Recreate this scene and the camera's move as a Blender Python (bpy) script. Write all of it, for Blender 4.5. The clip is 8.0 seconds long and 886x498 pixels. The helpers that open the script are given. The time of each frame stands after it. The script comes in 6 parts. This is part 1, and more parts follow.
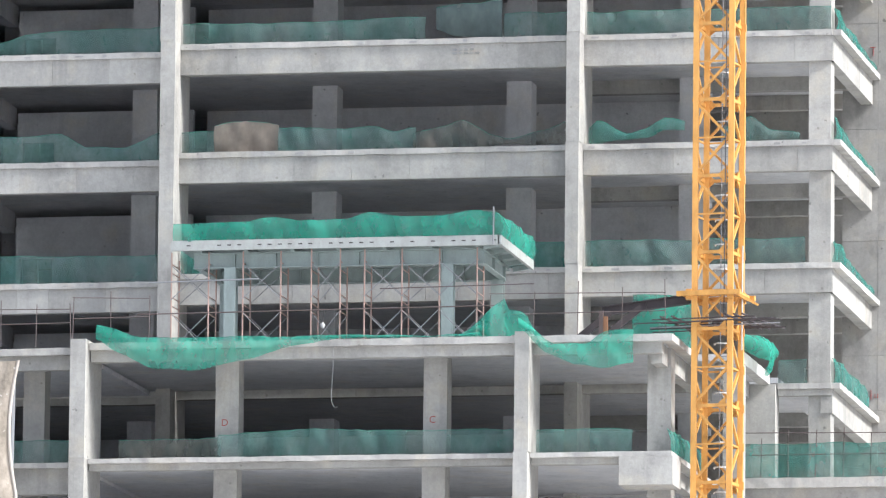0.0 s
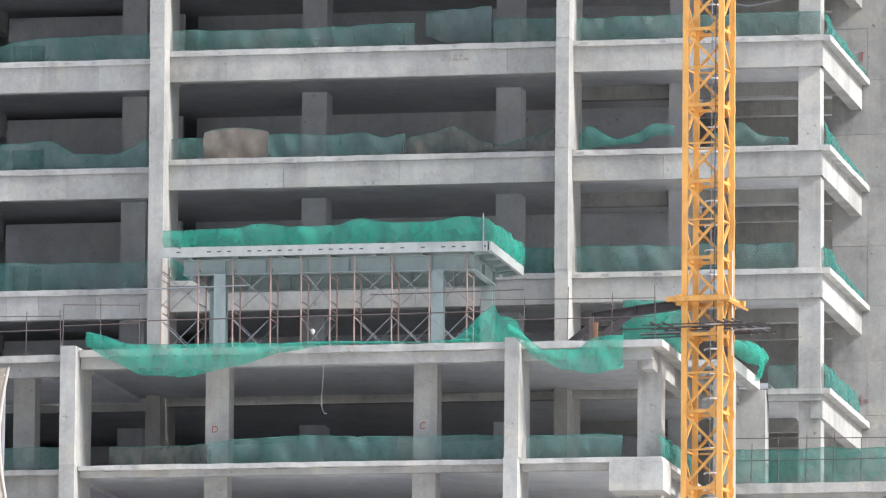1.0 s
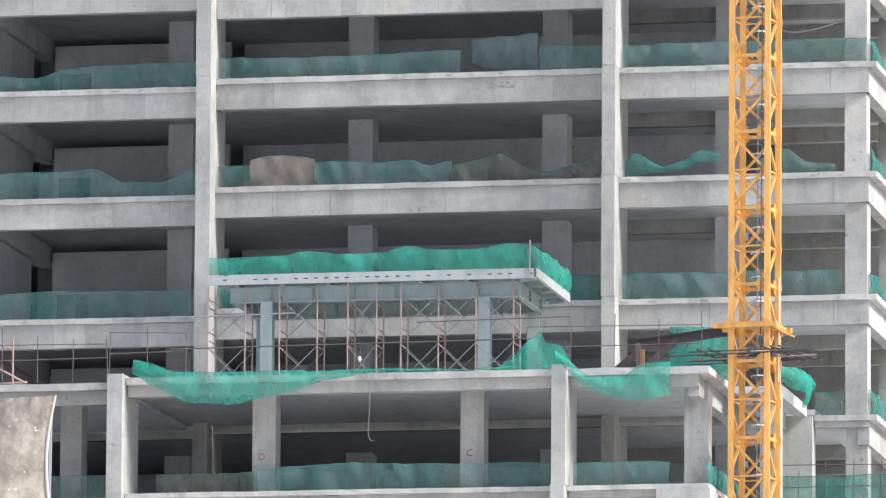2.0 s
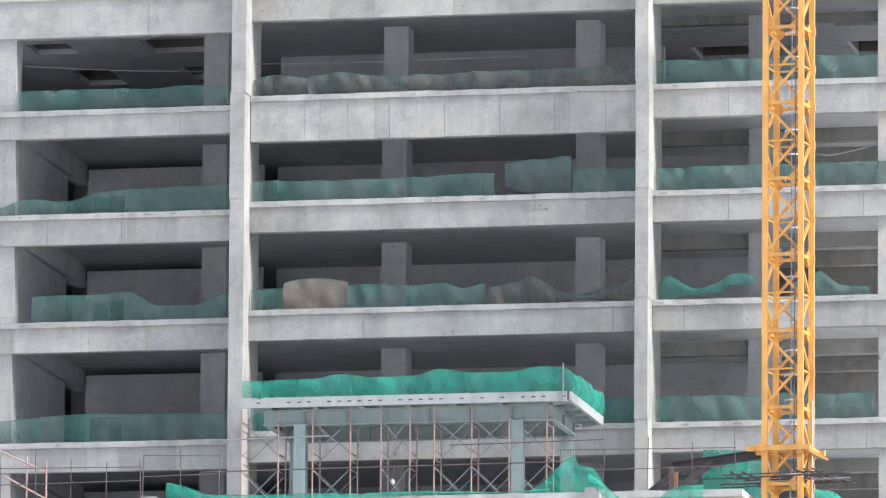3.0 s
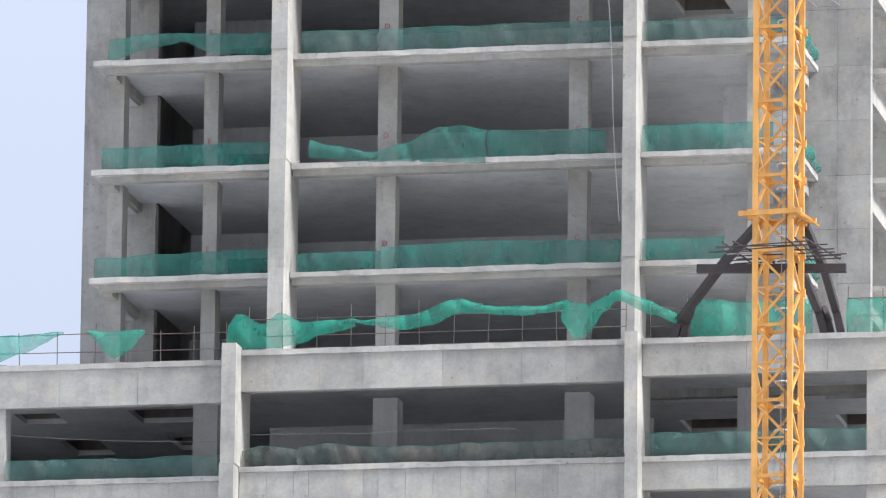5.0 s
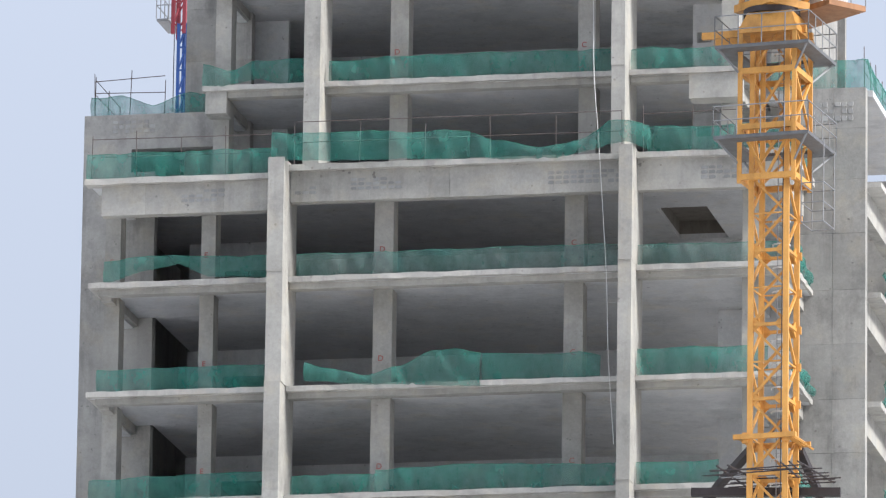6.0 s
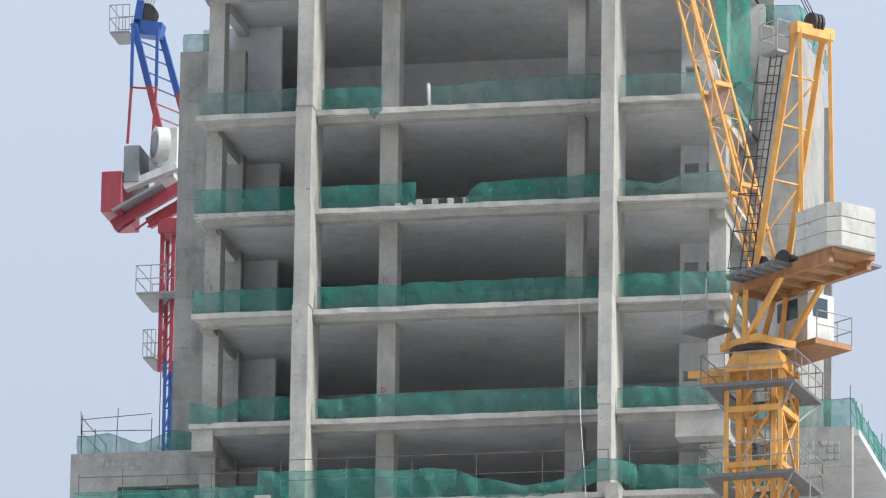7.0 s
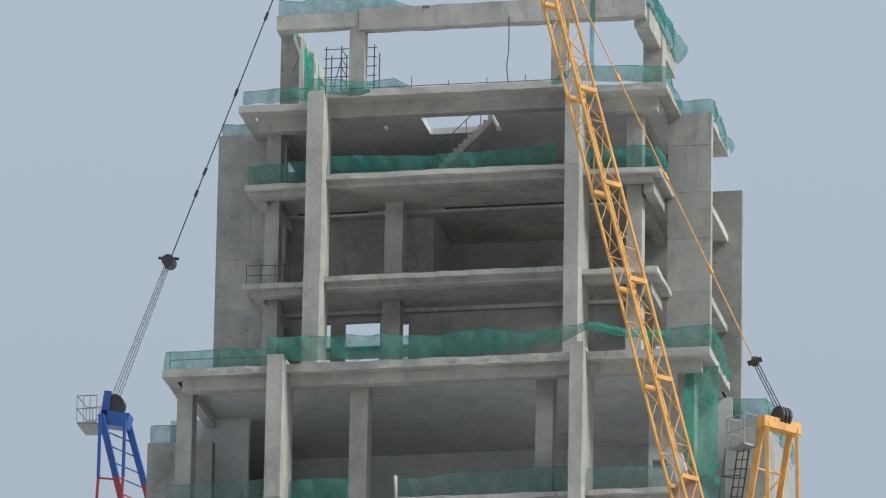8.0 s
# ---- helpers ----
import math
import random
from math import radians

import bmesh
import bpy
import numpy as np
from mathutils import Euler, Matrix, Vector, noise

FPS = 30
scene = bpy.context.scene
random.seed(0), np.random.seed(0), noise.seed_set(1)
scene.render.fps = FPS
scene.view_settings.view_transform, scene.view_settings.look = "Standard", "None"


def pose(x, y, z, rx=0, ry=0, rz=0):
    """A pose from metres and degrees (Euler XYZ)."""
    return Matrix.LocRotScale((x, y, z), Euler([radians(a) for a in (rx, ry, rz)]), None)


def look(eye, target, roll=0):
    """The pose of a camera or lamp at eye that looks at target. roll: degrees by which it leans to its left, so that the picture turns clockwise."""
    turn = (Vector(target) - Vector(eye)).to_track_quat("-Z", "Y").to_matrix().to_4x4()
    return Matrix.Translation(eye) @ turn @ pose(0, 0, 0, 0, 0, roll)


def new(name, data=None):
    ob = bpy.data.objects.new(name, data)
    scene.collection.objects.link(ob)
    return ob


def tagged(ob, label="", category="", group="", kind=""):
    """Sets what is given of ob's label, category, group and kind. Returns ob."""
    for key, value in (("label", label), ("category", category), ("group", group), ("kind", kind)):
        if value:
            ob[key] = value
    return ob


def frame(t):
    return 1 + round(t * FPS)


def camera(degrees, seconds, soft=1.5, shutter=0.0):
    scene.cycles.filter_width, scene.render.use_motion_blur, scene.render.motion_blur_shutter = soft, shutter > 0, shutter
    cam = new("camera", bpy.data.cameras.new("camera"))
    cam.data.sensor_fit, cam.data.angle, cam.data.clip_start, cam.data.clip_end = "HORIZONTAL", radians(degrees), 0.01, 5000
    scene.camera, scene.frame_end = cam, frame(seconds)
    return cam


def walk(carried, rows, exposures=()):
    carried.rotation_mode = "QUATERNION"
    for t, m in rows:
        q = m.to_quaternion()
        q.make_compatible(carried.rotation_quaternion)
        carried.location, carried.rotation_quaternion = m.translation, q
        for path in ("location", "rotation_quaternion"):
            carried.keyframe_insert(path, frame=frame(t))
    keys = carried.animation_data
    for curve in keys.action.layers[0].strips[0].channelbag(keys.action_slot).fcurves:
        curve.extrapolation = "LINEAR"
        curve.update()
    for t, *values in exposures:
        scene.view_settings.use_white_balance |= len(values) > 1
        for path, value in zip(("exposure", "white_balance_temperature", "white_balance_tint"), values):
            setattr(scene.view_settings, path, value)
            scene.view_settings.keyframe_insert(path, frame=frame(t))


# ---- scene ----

cam = camera(5.967, 8.0, soft=1.25)
EYE = (60.60, -292.28, 1.6)
# seconds, yaw, pitch, roll: the camera stands on the ground and tilts up the tower
TURNS = [
    (0.0, 11.217, 8.482, 0.589), (0.5, 11.186, 8.499, 0.583), (1.0, 11.148, 8.524, 0.450),
    (1.2, 11.167, 8.547, 0.440), (2.3, 11.577, 8.879, 0.370), (2.5, 11.623, 9.050, 0.367),
    (3.0, 11.699, 9.532, 0.422), (3.5, 11.720, 10.104, 0.446), (4.0, 11.671, 10.837, 0.488),
    (4.2, 11.637, 11.187, 0.510), (5.3, 11.655, 12.374, 0.700), (5.5, 11.649, 12.679, 0.721),
    (6.0, 11.627, 13.539, 0.790), (6.5, 11.606, 14.535, 0.859), (7.0, 11.565, 15.820, 0.852),
    (7.5, 11.465, 17.187, 0.836), (8.0, 11.379, 18.466, 1.049),
]
walk(cam, [(t, pose(*EYE, 90 + p, 0, w) @ pose(0, 0, 0, 0, 0, r)) for t, w, p, r in TURNS],
     exposures=[(0.0, 0.7, 5780, 13), (1.0, 0.57, 5780, 13.5), (3.0, 0.64, 5700, 14), (3.5, 0.6, 5690, 14), (4.0, 0.6, 5690, 14), (6.0, 0.24, 5880, 13), (7.0, 0.12, 5870, 10), (7.5, -0.16, 5860, 8), (8.0, -0.41, 5880, 6)])

# ---------------------------------------------------------------- world and light
world = bpy.data.worlds.new("overcast_sky")
scene.world = world
world.use_nodes = True
wn, wl = world.node_tree.nodes, world.node_tree.links
sky = wn.new("ShaderNodeTexSky")
sky.sky_type, sky.sun_disc = "NISHITA", False
sky.sun_elevation, sky.sun_rotation = radians(38), radians(100)
sky.air_density, sky.dust_density, sky.ozone_density = 1.0, 6.0, 1.0
veil = wn.new("ShaderNodeMixRGB")
veil.inputs[0].default_value = 0.86
wl.new(sky.outputs[0], veil.inputs[1])
# an overcast dome: the zenith about twice as bright as the low sky
where = wn.new("ShaderNodeTexCoord")
height = wn.new("ShaderNodeSeparateXYZ")
dome = wn.new("ShaderNodeValToRGB")
dome.color_ramp.elements[0].position, dome.color_ramp.elements[0].color = 0.12, (0.50, 0.53, 0.57, 1)
dome.color_ramp.elements[1].position, dome.color_ramp.elements[1].color = 1.0, (1.2, 1.25, 1.33, 1)
mid_sky = dome.color_ramp.elements.new(0.32)
mid_sky.color = (0.68, 0.72, 0.775, 1)
gain = wn.new("ShaderNodeMixRGB")
gain.blend_type = "MULTIPLY"
gain.inputs[0].default_value, gain.inputs[2].default_value = 1.0, (10, 10, 10, 1)
wl.new(where.outputs["Generated"], height.inputs[0])
wl.new(height.outputs[2], dome.inputs[0])
wl.new(dome.outputs[0], gain.inputs[1])
wl.new(gain.outputs[0], veil.inputs[2])
wl.new(veil.outputs[0], wn["Background"].inputs[0])
wn["Background"].inputs[1].default_value = 0.1

sun_data = bpy.data.lights.new("sun", "SUN")
sun_data.energy, sun_data.angle, sun_data.color = 5.0, radians(14), (1.0, 0.94, 0.83)
sun = new("sun", sun_data)
sun.matrix_world = look((262, -52, 238), (0, 0, 30))


# ---------------------------------------------------------------- materials
def nodes(name, rough=0.9, metal=0.0):
    m = bpy.data.materials.new(name)
    m.use_nodes = True
    nt = m.node_tree
    b = nt.nodes["Principled BSDF"]
    b.inputs["Roughness"].default_value, b.inputs["Metallic"].default_value = rough, metal
    geo = nt.nodes.new("ShaderNodeNewGeometry")
    return m, nt, b, geo.outputs["Position"]


def noise_of(nt, where, scale, detail=4, stretch=None, rough=0.6):
    if stretch:
        mp = nt.nodes.new("ShaderNodeMapping")
        mp.inputs["Scale"].default_value = stretch
        nt.links.new(where, mp.inputs[0])
        where = mp.outputs[0]
    n = nt.nodes.new("ShaderNodeTexNoise")
    n.inputs["Scale"].default_value, n.inputs["Detail"].default_value, n.inputs["Roughness"].default_value = scale, detail, rough
    nt.links.new(where, n.inputs["Vector"])
    return n.outputs[0]


def ramp(nt, value, *stops):
    r = nt.nodes.new("ShaderNodeValToRGB")
    while len(r.color_ramp.elements) < len(stops):
        r.color_ramp.elements.new(0.5)
    for e, (p, c) in zip(r.color_ramp.elements, stops):
        e.position, e.color = p, (*(c if isinstance(c, tuple) else (c, c, c)), 1)
    nt.links.new(value, r.inputs[0])
    return r.outputs[0]


def mixed(nt, a, b, fac, how="MULTIPLY"):
    m = nt.nodes.new("ShaderNodeMixRGB")
    m.blend_type = how
    for i, v in ((0, fac), (1, a), (2, b)):
        if hasattr(v, "links"):
            nt.links.new(v, m.inputs[i])
        else:
            m.inputs[i].default_value = v if i == 0 else (*v, 1)
    return m.outputs[0]


def bumped(nt, b, value, strength, distance):
    bp = nt.nodes.new("ShaderNodeBump")
    bp.inputs["Strength"].default_value, bp.inputs["Distance"].default_value = strength, distance
    nt.links.new(value, bp.inputs["Height"])
    nt.links.new(bp.outputs[0], b.inputs["Normal"])


def concrete(name, low, high, stain=0.4, random_tone=0.14):
    m, nt, b, p = nodes(name, 0.92)
    big = noise_of(nt, p, 0.45, 6, None, 0.65)
    base = ramp(nt, big, (0.34, low), (0.66, high))
    cloud = ramp(nt, noise_of(nt, p, 1.5, 5, (1, 1, 1.3), 0.65), (0.38, (0.74, 0.745, 0.76)), (0.58, (1.03, 1.03, 1.02)))
    base = mixed(nt, base, cloud, 0.27)
    grime = ramp(nt, noise_of(nt, p, 0.75, 7, (1, 1, 0.7), 0.72), (0.36, (0.60, 0.60, 0.61)), (0.5, (1, 1, 1)))
    base = mixed(nt, base, grime, stain)
    warm = ramp(nt, noise_of(nt, p, 0.9, 4), (0.52, (1, 1, 1)), (0.7, (1.0, 0.95, 0.86)))
    base = mixed(nt, base, warm, 0.8)
    streak = ramp(nt, noise_of(nt, p, 1.1, 4, (2.1, 2.1, 0.16), 0.6), (0.36, (0.66, 0.66, 0.67)), (0.5, (1, 1, 1)))
    where = ramp(nt, noise_of(nt, p, 0.3, 3), (0.36, (0, 0, 0)), (0.6, (stain, stain, stain)))
    base = mixed(nt, base, streak, where)
    grain = ramp(nt, noise_of(nt, p, 8.5, 8, None, 0.85), (0.34, 0.74), (0.64, 1.08))
    base = mixed(nt, base, grain, 0.55)
    holes = ramp(nt, noise_of(nt, p, 3.3, 2), (0.23, (0.42, 0.42, 0.43)), (0.28, (1, 1, 1)))
    base = mixed(nt, base, holes, 0.8)
    dots = nt.nodes.new("ShaderNodeTexVoronoi")
    dots.inputs["Scale"].default_value = 1.35
    nt.links.new(p, dots.inputs["Vector"])
    base = mixed(nt, base, ramp(nt, dots.outputs["Distance"], (0.045, (0.4, 0.38, 0.36)), (0.075, (1, 1, 1))), 0.45)
    info = nt.nodes.new("ShaderNodeObjectInfo")
    tone = ramp(nt, info.outputs["Random"], (0.0, 1 - random_tone), (1.0, 1 + random_tone * 0.4))
    base = mixed(nt, base, tone, 1.0)
    nt.links.new(base, b.inputs["Base Color"])
    bumped(nt, b, noise_of(nt, p, 9, 6), 0.35, 0.02)
    return m


def paint(name, color, rough=0.5, metal=0.0, dirt=0.5, scale=3.0):
    m, nt, b, p = nodes(name, rough, metal)
    d = ramp(nt, noise_of(nt, p, scale, 5, (1, 1, 0.4)), (0.3, (0.5, 0.45, 0.4)), (0.6, (1, 1, 1)))
    f = ramp(nt, noise_of(nt, p, scale * 9, 4), (0.3, 0.8), (0.7, 1.05))
    c = mixed(nt, mixed(nt, color, d, dirt), f, 0.6)
    nt.links.new(c, b.inputs["Base Color"])
    bumped(nt, b, noise_of(nt, p, scale * 12, 3), 0.15, 0.006)
    return m


def stained(name, color, dark, fleck):
    """Old cloth: broad dark stains and a few pale worn flecks."""
    m, nt, b, p = nodes(name, 0.95)
    c = ramp(nt, noise_of(nt, p, 1.6, 6, (1, 1, 0.7), 0.7), (0.38, dark), (0.62, color))
    worn = ramp(nt, noise_of(nt, p, 3.4, 3), (0.66, (0, 0, 0)), (0.7, (1, 1, 1)))
    c = mixed(nt, c, fleck, worn, "MIX")
    nt.links.new(c, b.inputs["Base Color"])
    bumped(nt, b, noise_of(nt, p, 2.5, 5), 0.5, 0.08)
    return m


def netting(name, color, opacity, dusty=(0.2, 0.24, 0.22), dust=0.25):
    m, nt, b, p = nodes(name, 0.8)
    nt.nodes.remove(b)
    patch = ramp(nt, noise_of(nt, p, 0.8, 5, (1, 1, 0.6)), (0.35, (0, 0, 0)), (0.75, (dust * 2, dust * 2, dust * 2)))
    # Light and dark of the folds put into the net's colour.
    fold_shade = ramp(nt, noise_of(nt, p, 1.7, 5, (1.3, 1.3, 0.8)), (0.3, 0.6), (0.7, 1.25))
    c = mixed(nt, mixed(nt, color, dusty, patch, "MIX"), fold_shade, 0.45)
    dif, tra, clear = (nt.nodes.new(k) for k in ("ShaderNodeBsdfDiffuse", "ShaderNodeBsdfTranslucent", "ShaderNodeBsdfTransparent"))
    nt.links.new(c, dif.inputs[0])
    nt.links.new(c, tra.inputs[0])
    cloth, mix = nt.nodes.new("ShaderNodeMixShader"), nt.nodes.new("ShaderNodeMixShader")
    cloth.inputs[0].default_value = 0.35
    nt.links.new(dif.outputs[0], cloth.inputs[1])
    nt.links.new(tra.outputs[0], cloth.inputs[2])
    op = ramp(nt, noise_of(nt, p, 1.5, 5, (1.2, 1.2, 0.8)), (0.3, opacity - 0.13), (0.7, min(1, opacity + 0.12)))
    nt.links.new(op, mix.inputs[0])
    nt.links.new(clear.outputs[0], mix.inputs[1])
    nt.links.new(cloth.outputs[0], mix.inputs[2])
    nt.links.new(mix.outputs[0], nt.nodes["Material Output"].inputs[0])
    return m


CONC = concrete("cast_concrete", (0.325, 0.314, 0.284), (0.455, 0.441, 0.403))
# Paler concrete for slabs and inner walls, stands in for light deep inside.
CONC_LIFTED = concrete("light_lifted_concrete", (0.56, 0.56, 0.56), (0.64, 0.64, 0.64), 0.3, 0.08)
# Shear wall concrete; elsewhere its darker tone stands in for interior shade.
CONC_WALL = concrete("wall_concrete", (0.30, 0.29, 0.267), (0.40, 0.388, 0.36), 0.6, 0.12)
CONC_LIP = concrete("slab_edge_concrete", (0.385, 0.371, 0.338), (0.51, 0.493, 0.455), 0.5, 0.1)
STEEL_GREY = paint("primed_steel", (0.29, 0.345, 0.325), 0.6, 0.0, 0.35)
YELLOW = paint("crane_yellow", (0.66, 0.335, 0.075), 0.5, 0.0, 0.55)
# Darker grey than the galvanised steel, for platforms and walkways.
STAGE = paint("dark_grating", (0.17, 0.175, 0.18), 0.6, 0.4, 0.5)
# Brown stands in for the shade under the machine deck.
DECK_SHADE = paint("shaded_underside", (0.33, 0.19, 0.09), 0.7, 0.0, 0.5)
# Orange for the sunlit side of a rusty upright.
LIT_RUST = paint("lit_orange_rust", (0.24, 0.12, 0.06), 0.8, 0.0, 0.7)
# Crane yellow darkened for the shade on girders and cab floor.
DECK = paint("shaded_deck_yellow", (0.33, 0.155, 0.06), 0.6, 0.0, 0.7)
CHANNEL = paint("pale_channel_paint", (0.36, 0.375, 0.35), 0.6, 0.0, 0.4)
GALV = paint("galvanised_steel", (0.27, 0.275, 0.28), 0.55, 0.4, 0.4)
PIPE = paint("rusty_pipe", (0.12, 0.092, 0.085), 0.6, 0.3, 0.6)
PINK = paint("scaffold_red_oxide", (0.38, 0.26, 0.215), 0.65, 0.0, 0.5)
DARK_STEEL = paint("dark_steel", (0.055, 0.045, 0.045), 0.6, 0.3, 0.5)
RED = paint("crane_red", (0.31, 0.045, 0.06), 0.45, 0.0, 0.4)
BLUE = paint("crane_blue", (0.03, 0.09, 0.32), 0.45, 0.0, 0.4)
WHITE = paint("white_paint", (0.58, 0.58, 0.56), 0.5, 0.0, 0.4)
BLOCK = concrete("ballast_concrete", (0.40, 0.39, 0.35), (0.50, 0.49, 0.45), 0.5, 0.05)
CABLE = paint("wire_rope", (0.05, 0.05, 0.055), 0.6, 0.4, 0.2)
CANVAS = stained("weathered_canvas", (0.36, 0.31, 0.25), (0.2, 0.17, 0.13), (0.6, 0.56, 0.5))
PALE = paint("pale_canvas", (0.50, 0.45, 0.39), 0.95, 0.0, 0.6, 1.2)
MARK = paint("red_marking_paint", (0.36, 0.08, 0.07), 0.8, 0.0, 0.3)
GREEN = netting("bright_green_net", (0.045, 0.37, 0.26), 0.62, dust=0.14)
TEAL = netting("teal_green_net", (0.05, 0.235, 0.19), 0.62, dust=0.2)
DUSTY = netting("dusty_green_net", (0.09, 0.21, 0.185), 0.56, (0.27, 0.29, 0.27), 0.35)
GREYNET = netting("grey_dusty_net", (0.09, 0.12, 0.11), 0.72, (0.22, 0.19, 0.16), 0.5)
ROPE = paint("green_rope", (0.05, 0.2, 0.15), 0.8, 0.0, 0.3)
SACK = netting("beige_sheet", (0.29, 0.245, 0.2), 0.86, (0.16, 0.15, 0.13), 0.45)
TARP = netting("pale_torn_sheet", (0.15, 0.2, 0.19), 0.8, (0.08, 0.1, 0.1), 0.5)
# Dark faces of the boxes added over floor openings to keep sky out.
BLACKOUT = paint("blackout_face", (0.2, 0.18, 0.155), 0.9, 0.0, 0.5)
# Ground out of view, paler than soil to bounce light into the soffits.
BOUNCE_GROUND = paint("bounce_ground", (0.63, 0.62, 0.60), 0.95, 0.0, 0.4, 0.4)


# ---------------------------------------------------------------- mesh helpers
def mesh_of(name, bm, material):
    me = bpy.data.meshes.new(name)
    bm.to_mesh(me)
    bm.free()
    me.materials.append(material)
    return me


def part(name, bm, material, parent, label=""):
    ob = new(name, mesh_of(name, bm, material))
    ob.parent = parent
    return tagged(ob, label)


def thing(name, label, category, group="", kind=""):
    return tagged(new(name), label, category, group, kind)


def add_box(bm, x0, x1, y0, y1, z0, z1):
    v = [bm.verts.new((x, y, z)) for z in (z0, z1) for x, y in ((x0, y0), (x1, y0), (x1, y1), (x0, y1))]
    for f in ((3, 2, 1, 0), (4, 5, 6, 7), (0, 1, 5, 4), (1, 2, 6, 5), (2, 3, 7, 6), (3, 0, 4, 7)):
        bm.faces.new([v[i] for i in f])


def box(name, x0, x1, y0, y1, z0, z1, material, parent, label=""):
    bm = bmesh.new()
    add_box(bm, x0, x1, y0, y1, z0, z1)
    return part(name, bm, material, parent, label)


rough_rng = random.Random(5)


def add_rough(bm, a, b, y0, y1, z0, z1, axis="x", step=0.5, jit=0.012):
    """A cast bar from a to b along an axis, its outer edges a little uneven."""
    n = max(2, int(abs(b - a) / step))
    rings = []
    for i in range(n + 1):
        s = a + (b - a) * i / n
        ring = []
        for y, z in ((y0, z0), (y1, z0), (y1, z1), (y0, z1)):
            j = jit if 0 < i < n else 0
            dy, dz = rough_rng.uniform(-j, j), rough_rng.uniform(-j, j)
            ring.append(bm.verts.new((s, y + dy, z + dz) if axis == "x" else (y + dy, s, z + dz)))
        rings.append(ring)
    for r, q in zip(rings, rings[1:]):
        for k in range(4):
            bm.faces.new((r[k], r[(k + 1) % 4], q[(k + 1) % 4], q[k]))
    bm.faces.new(rings[0][::-1])
    bm.faces.new(rings[-1])
    bmesh.ops.recalc_face_normals(bm, faces=bm.faces)


def rough(name, a, b, y0, y1, z0, z1, material, parent, axis="x", jit=0.012, label=""):
    bm = bmesh.new()
    add_rough(bm, a, b, y0, y1, z0, z1, axis, 0.5, jit)
    return part(name, bm, material, parent, label)


def add_tube(bm, p, q, r, n=6, r2=None):
    p, q = Vector(p), Vector(q)
    d = (q - p).normalized()
    a = d.orthogonal().normalized()
    c = d.cross(a)
    rings = []
    for e, rr in ((p, r), (q, r if r2 is None else r2)):
        rings.append([bm.verts.new(e + rr * (math.cos(k * math.tau / n) * a + math.sin(k * math.tau / n) * c)) for k in range(n)])
    for k in range(n):
        bm.faces.new((rings[0][k], rings[0][(k + 1) % n], rings[1][(k + 1) % n], rings[1][k]))
    bm.faces.new(rings[0][::-1])
    bm.faces.new(rings[1])


def add_bar(bm, p, q, w, h=None):
    """A rectangular bar between two points, w wide and h high."""
    p, q = Vector(p), Vector(q)
    d = (q - p).normalized()
    up = Vector((0, 0, 1)) if abs(d.z) < 0.9 else Vector((0, 1, 0))
    a = d.cross(up).normalized() * (w / 2)
    c = a.cross(d).normalized() * ((h or w) / 2)
    v = [bm.verts.new(e + s * a + t * c) for e in (p, q) for s, t in ((-1, -1), (1, -1), (1, 1), (-1, 1))]
    for f in ((3, 2, 1, 0), (4, 5, 6, 7), (0, 1, 5, 4), (1, 2, 6, 5), (2, 3, 7, 6), (3, 0, 4, 7)):
        bm.faces.new([v[i] for i in f])


def tube(name, p, q, r, material, parent, n=6, label=""):
    bm = bmesh.new()
    add_tube(bm, p, q, r, n)
    return part(name, bm, material, parent, label)


def bar(name, p, q, w, h, material, parent, label=""):
    bm = bmesh.new()
    add_bar(bm, p, q, w, h)
    return part(name, bm, material, parent, label)


def plate(name, a0, a1, b0, b1, c0, c1, holes, put, material, parent):
    """One closed shell over a grid of cells, with rectangular holes (a0, a1, b0, b1) through its thickness c0 to c1."""
    As = sorted({a0, a1, *[min(max(x, a0), a1) for h in holes for x in h[:2]]})
    Bs = sorted({b0, b1, *[min(max(x, b0), b1) for h in holes for x in h[2:]]})

    def solid(i, j):
        if not (0 <= i < len(As) - 1 and 0 <= j < len(Bs) - 1):
            return False
        a, b = (As[i] + As[i + 1]) / 2, (Bs[j] + Bs[j + 1]) / 2
        return not any(h[0] < a < h[1] and h[2] < b < h[3] for h in holes)

    bm, known = bmesh.new(), {}

    def vert(i, j, c):
        if (i, j, c) not in known:
            known[i, j, c] = bm.verts.new(put(As[i], Bs[j], c))
        return known[i, j, c]

    for i in range(len(As) - 1):
        for j in range(len(Bs) - 1):
            if not solid(i, j):
                continue
            ring = ((i, j), (i + 1, j), (i + 1, j + 1), (i, j + 1))
            for c in (c0, c1):
                bm.faces.new([vert(*r, c) for r in ring])
            for (di, dj), p, q in (((0, -1), ring[0], ring[1]), ((1, 0), ring[1], ring[2]), ((0, 1), ring[2], ring[3]), ((-1, 0), ring[3], ring[0])):
                if not solid(i + di, j + dj):
                    bm.faces.new((vert(*p, c0), vert(*q, c0), vert(*q, c1), vert(*p, c1)))
    bmesh.ops.recalc_face_normals(bm, faces=bm.faces)
    return part(name, bm, material, parent)


def wall_open(name, x0, x1, y0, y1, z0, z1, holes, material, parent):
    """A wall along x with rectangular holes (x0, x1, z0, z1) that go through it."""
    return plate(name, x0, x1, z0, z1, y0, y1, holes, lambda a, b, c: (a, c, b), material, parent)


def slab_open(name, x0, x1, y0, y1, z0, z1, holes, material, parent):
    """A slab with rectangular openings (x0, x1, y0, y1) through it."""
    return plate(name, x0, x1, y0, y1, z0, z1, holes, lambda a, b, c: (a, b, c), material, parent)


